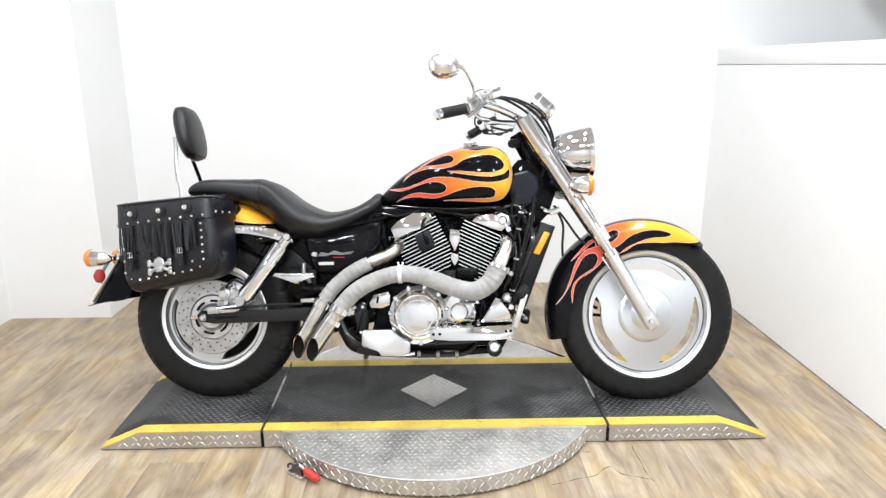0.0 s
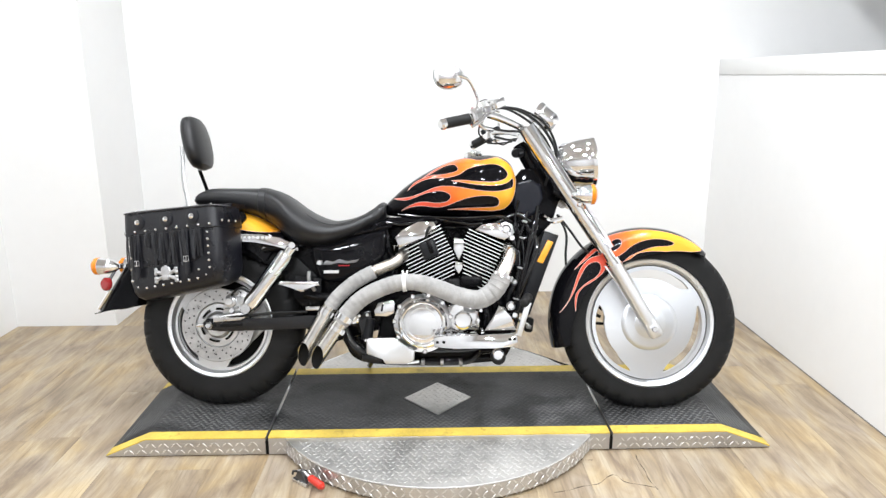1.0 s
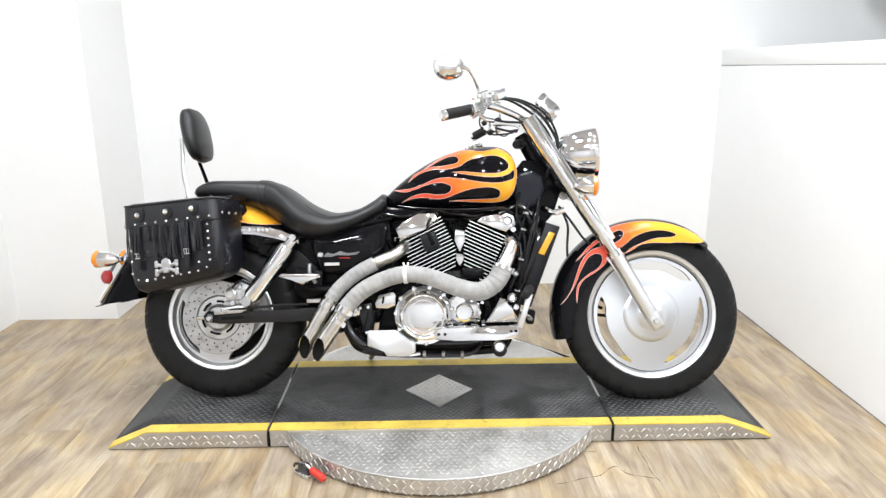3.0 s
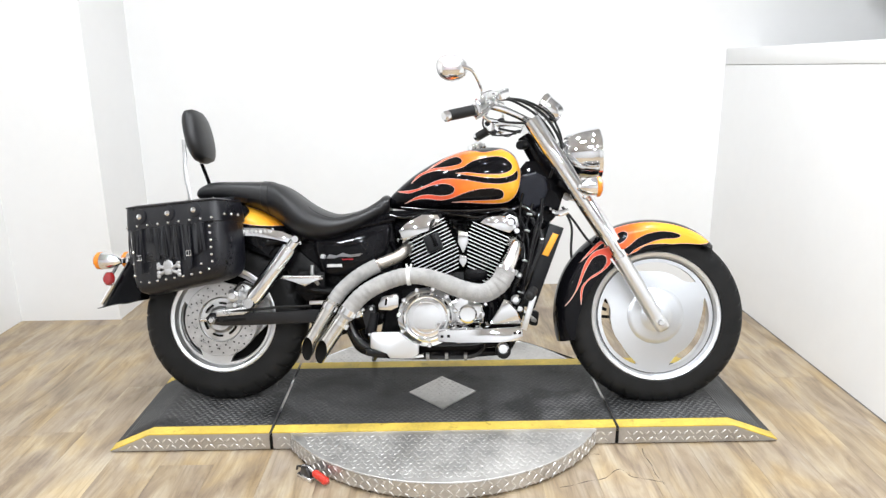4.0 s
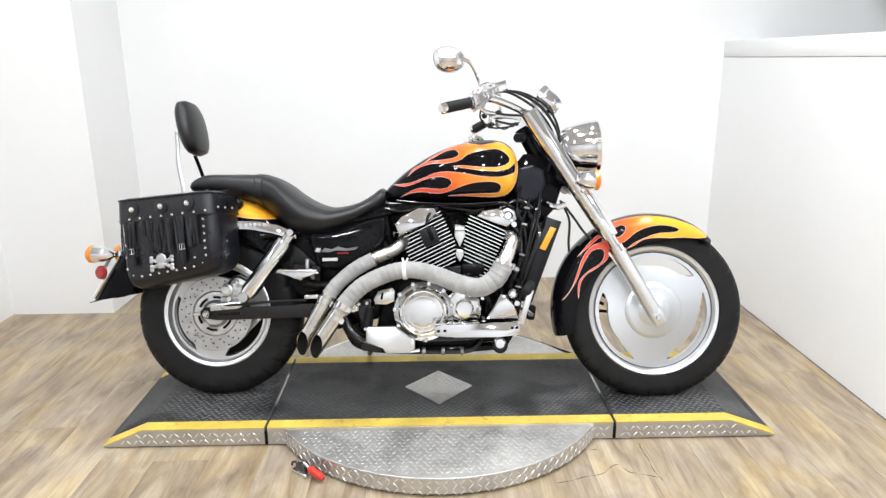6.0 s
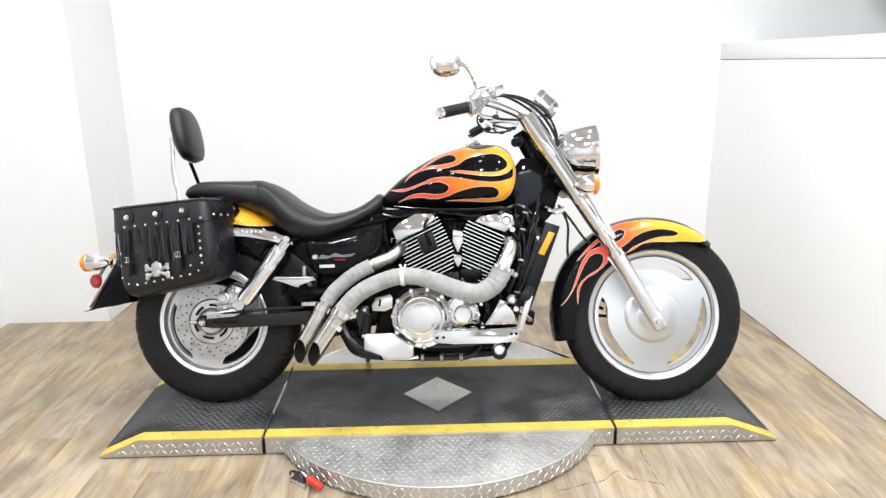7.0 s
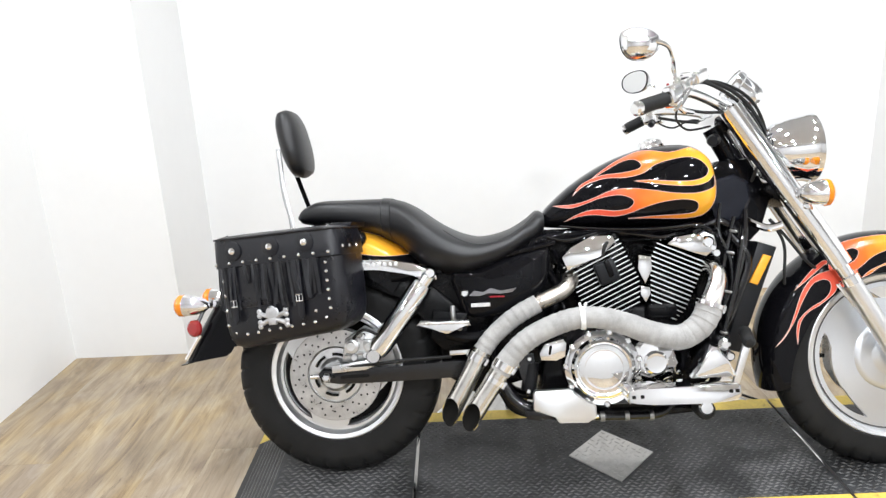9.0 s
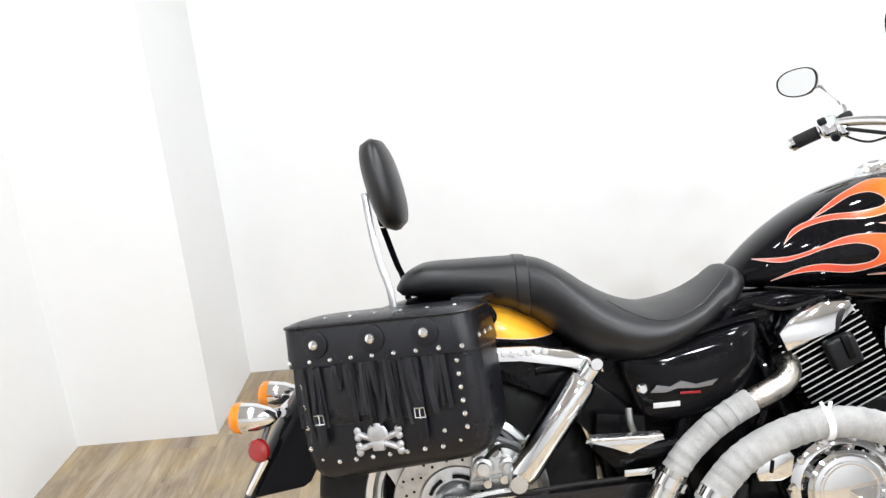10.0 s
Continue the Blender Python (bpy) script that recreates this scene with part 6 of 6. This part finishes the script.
deck_hole = False
stuff("rubber_tread", lugs(X0 + 0.02, XL - 0.008, deck_z), deck_l, "raised rubber tread lugs")
stuff("rubber_tread", lugs(XR + 0.008, X1 - 0.02, deck_z), deck_r, "raised rubber tread lugs")
deck_hole = True
stuff("rubber_tread", lugs(XL + 0.008, XR - 0.008, deck_z), deck_m, "raised rubber tread lugs")


def bars(points, high, material=PLATE, long=1.0, wide=1.0):
    """Raised lozenge bars of diamond plate, at (place, along, across, out)."""
    verts, faces = [], []
    for p, u, v, w in points:
        k = len(verts)
        for grow, c in ((1.0, 0), (0.66, 1)):
            for a, b in ((-1, 0), (-0.35, -1), (0.35, -1), (1, 0), (0.35, 1), (-0.35, 1)):
                verts.append(p + u * (0.0105 * a * grow * long) + v * (0.0030 * b * grow * wide) + w * (high * c))
        faces += [(k + e, k + (e + 1) % 6, k + 6 + (e + 1) % 6, k + 6 + e) for e in range(6)] + [tuple(range(k + 6, k + 12))]
    me = bpy.data.meshes.new("plate_tread")
    me.from_pydata([tuple(v) for v in verts], [], faces)
    me.materials.append(material)
    return me


diamond = part("centre_plate", slab([(0.031 - 0.131, 0.062), (0.031, 0.062 - 0.140), (0.031 + 0.131, 0.062), (0.031, 0.062 + 0.138)], 0, 0.006, 0.001), PLATE, deck_m, "diamond-shaped bare metal plate")
diamond.matrix_local = Matrix(((1, 0, 0, 0), (0, 0, 1, 0), (0, 1, 0, TOP - 0.001), (0, 0, 0, 1)))
dots = []
for i in range(-8, 9):
    for j in range(-9, 10):
        px, py = 0.031 + 0.0215 * i + 0.01075 * (j % 2), 0.062 + 0.0195 * j
        if abs(px - 0.031) / 0.131 + abs(py - 0.062) / 0.14 < 0.9:
            a = math.radians(45 if (i + j) % 2 else -45)
            u = Vector((math.cos(a), math.sin(a), 0))
            dots.append((Vector((px, py, TOP + 0.0052)), u, Vector((-u.y, u.x, 0)), Vector((0, 0, 1))))
stuff("plate_tread", bars(dots, 0.0012), deck_m, "raised bars of the metal plate")

# turntable disc under the middle deck
DX, DY, DR = 0.031, 0.080, 0.622
table = thing("turntable", pose(DX, DY, 0), "round diamond-plate steel turntable under the platform", "turntable")
part("disc", spin([(0, 0.064), (DR - 0.004, 0.064), (DR, 0.061), (DR, 0.010), (DR - 0.002, 0.009), (DR - 0.030, 0.009), (DR - 0.032, 0.0), (0, 0.0)], Matrix(), 120), PLATE, table)
part("rim_edge", spin([(DR - 0.002, 0.063), (DR + 0.002, 0.066), (DR + 0.003, 0.063), (DR + 0.001, 0.060)], Matrix(), 120), STEEL, table)
dots = []
for i in range(-29, 30):
    for j in range(-32, 32):
        px, py = 0.0215 * i + 0.01075 * (j % 2), 0.0195 * j
        wy = py + DY
        if math.hypot(px, py) > DR - 0.02 or YF - 0.012 < wy < YB + 0.012:
            continue
        a = 45 if (i + j) % 2 else -45
        u = Vector((math.cos(math.radians(a)), math.sin(math.radians(a)), 0))
        dots.append((Vector((px, py, 0.0642)), u, Vector((-u.y, u.x, 0)), Vector((0, 0, 1))))
stuff("plate_tread", bars(dots, 0.0014), table, "raised bars of the metal plate")
dots = []
for k in range(150):
    a = math.tau * k / 150
    o = Vector((math.cos(a), math.sin(a), 0))
    t = Vector((-o.y, o.x, 0))
    if YF - 0.01 < DY + DR * o.y < YB + 0.01:
        continue
    for row, z in enumerate((0.014, 0.032, 0.050)):
        s = 1 if (k + row) % 2 else -1
        u = (t + s * Vector((0, 0, 1))).normalized()
        dots.append((o * (DR + 0.0003) + Vector((0, 0, z)), u, o.cross(u), o))
stuff("rim_tread", bars(dots, 0.0014, TREAD, 1.2, 0.8), table, "raised bars of the turntable rim")
dots = []
for i in range(120):
    for row, z in enumerate((0.020, 0.044)):
        x = X0 + 0.0225 * i + 0.01125 * row
        if x > X1 or z > deck_z(x) - 0.016 or abs(x - XL) < 0.02 or abs(x - XR) < 0.02 or (-0.50 < x < 0.565):
            continue
        s = 1 if (i + row) % 2 else -1
        u = Vector((1, 0, s)).normalized()
        dots.append((Vector((x, YF - 0.0003, z)), u, Vector((0, 1, 0)).cross(u), Vector((0, -1, 0))))
stuff("plate_tread", bars(dots, 0.0013, TREAD, 1.1, 0.8), lift, "raised bars of the side plates")

# toggle clamp at the turntable's edge
tog = thing("toggle_clamp", pose(-0.415, -0.405, 0.0, 0, 0, -38), "steel toggle clamp with a red plastic handle on the floor", "clamp")
part("base", rbox((0.07, 0.035, 0.012), pose(-0.01, 0, 0.006), 0.003), STEEL, tog)
part("bracket", slab([(-0.035, 0.008), (-0.025, 0.040), (0.0, 0.045), (0.015, 0.02), (0.02, 0.008)], -0.012, 0.012, 0.003), DARKMETAL, tog)
part("lever_arm", tube([(-0.03, 0, 0.035), (0.0, 0, 0.040), (0.03, 0, 0.030)], 0.006, 8), STEEL, tog)
part("handle_grip", tube([(0.022, 0, 0.032), (0.03, 0, 0.030), (0.080, 0, 0.020), (0.088, 0, 0.018)], lambda f, d: 0.013 if 0.08 < f < 0.93 else 0.008, 14, 4), REDGRIP, tog, "red plastic handle")
part("hook", tube([(-0.04, 0, 0.03), (-0.055, 0.0, 0.025), (-0.06, 0, 0.012)], 0.004, 8), DARKMETAL, tog)

# cable on the floor behind the platform
tagged(part("floor_cable", tube([(0.30, 0.79, 0.005), (0.45, 0.70, 0.005), (0.60, 0.55, 0.005), (0.70, 0.44, 0.005), (0.72, 0.375, 0.02)], 0.0045, 8), RUBBER), "thin black cable lying on the floor", "cable")

# ---- floor, plank by plank ----
floor = tagged(part("floor", rbox((HALL_E - HALL_W + 0.4, NORTH - SOUTH + 0.4, 0.1), pose((HALL_E + HALL_W) / 2, (NORTH + SOUTH) / 2, -0.0535), 0), GROUT), "light oak plank floor", "floor", kind="structure")
PW, PL = 0.184, 1.22
plank_mesh = None
rng = random.Random(11)
cols = int((HALL_E - HALL_W) / PW) + 1
first = WEST - PW * int((WEST - HALL_W) / PW + 1)
for i in range(cols + 1):
    x0 = first + i * PW
    y = SOUTH - rng.random() * PL
    north = NORTH if WEST - PW < x0 < EAST else BAY
    while y < north:
        if plank_mesh is None:
            ob = part("plank", rbox((PW - 0.0005, PL - 0.0005, 0.0034), Matrix(), 0.0002, 1), WOOD, floor)
            plank_mesh = ob.data
        else:
            ob = new("plank", plank_mesh)
            ob.parent = floor
        ob.location = (x0 + PW / 2, y + PL / 2, -0.0017)
        y += PL

# hairline cracks in the floor beside the platform
for pts in ([(0.73, -0.256), (0.724, -0.30), (0.731, -0.36), (0.727, -0.41), (0.739, -0.474)], [(0.40, -0.48), (0.446, -0.469), (0.498, -0.448), (0.555, -0.434), (0.593, -0.396), (0.621, -0.383), (0.636, -0.412), (0.650, -0.430), (0.692, -0.444), (0.742, -0.464)], [(0.36, -0.335), (0.42, -0.30), (0.50, -0.285), (0.57, -0.29)]):
    part("crack", tube([(x, y, -0.0004) for x, y in pts], lambda f, d: 0.0011 + 0.0006 * math.sin(d * 90), 5, 4), CRACK, floor)
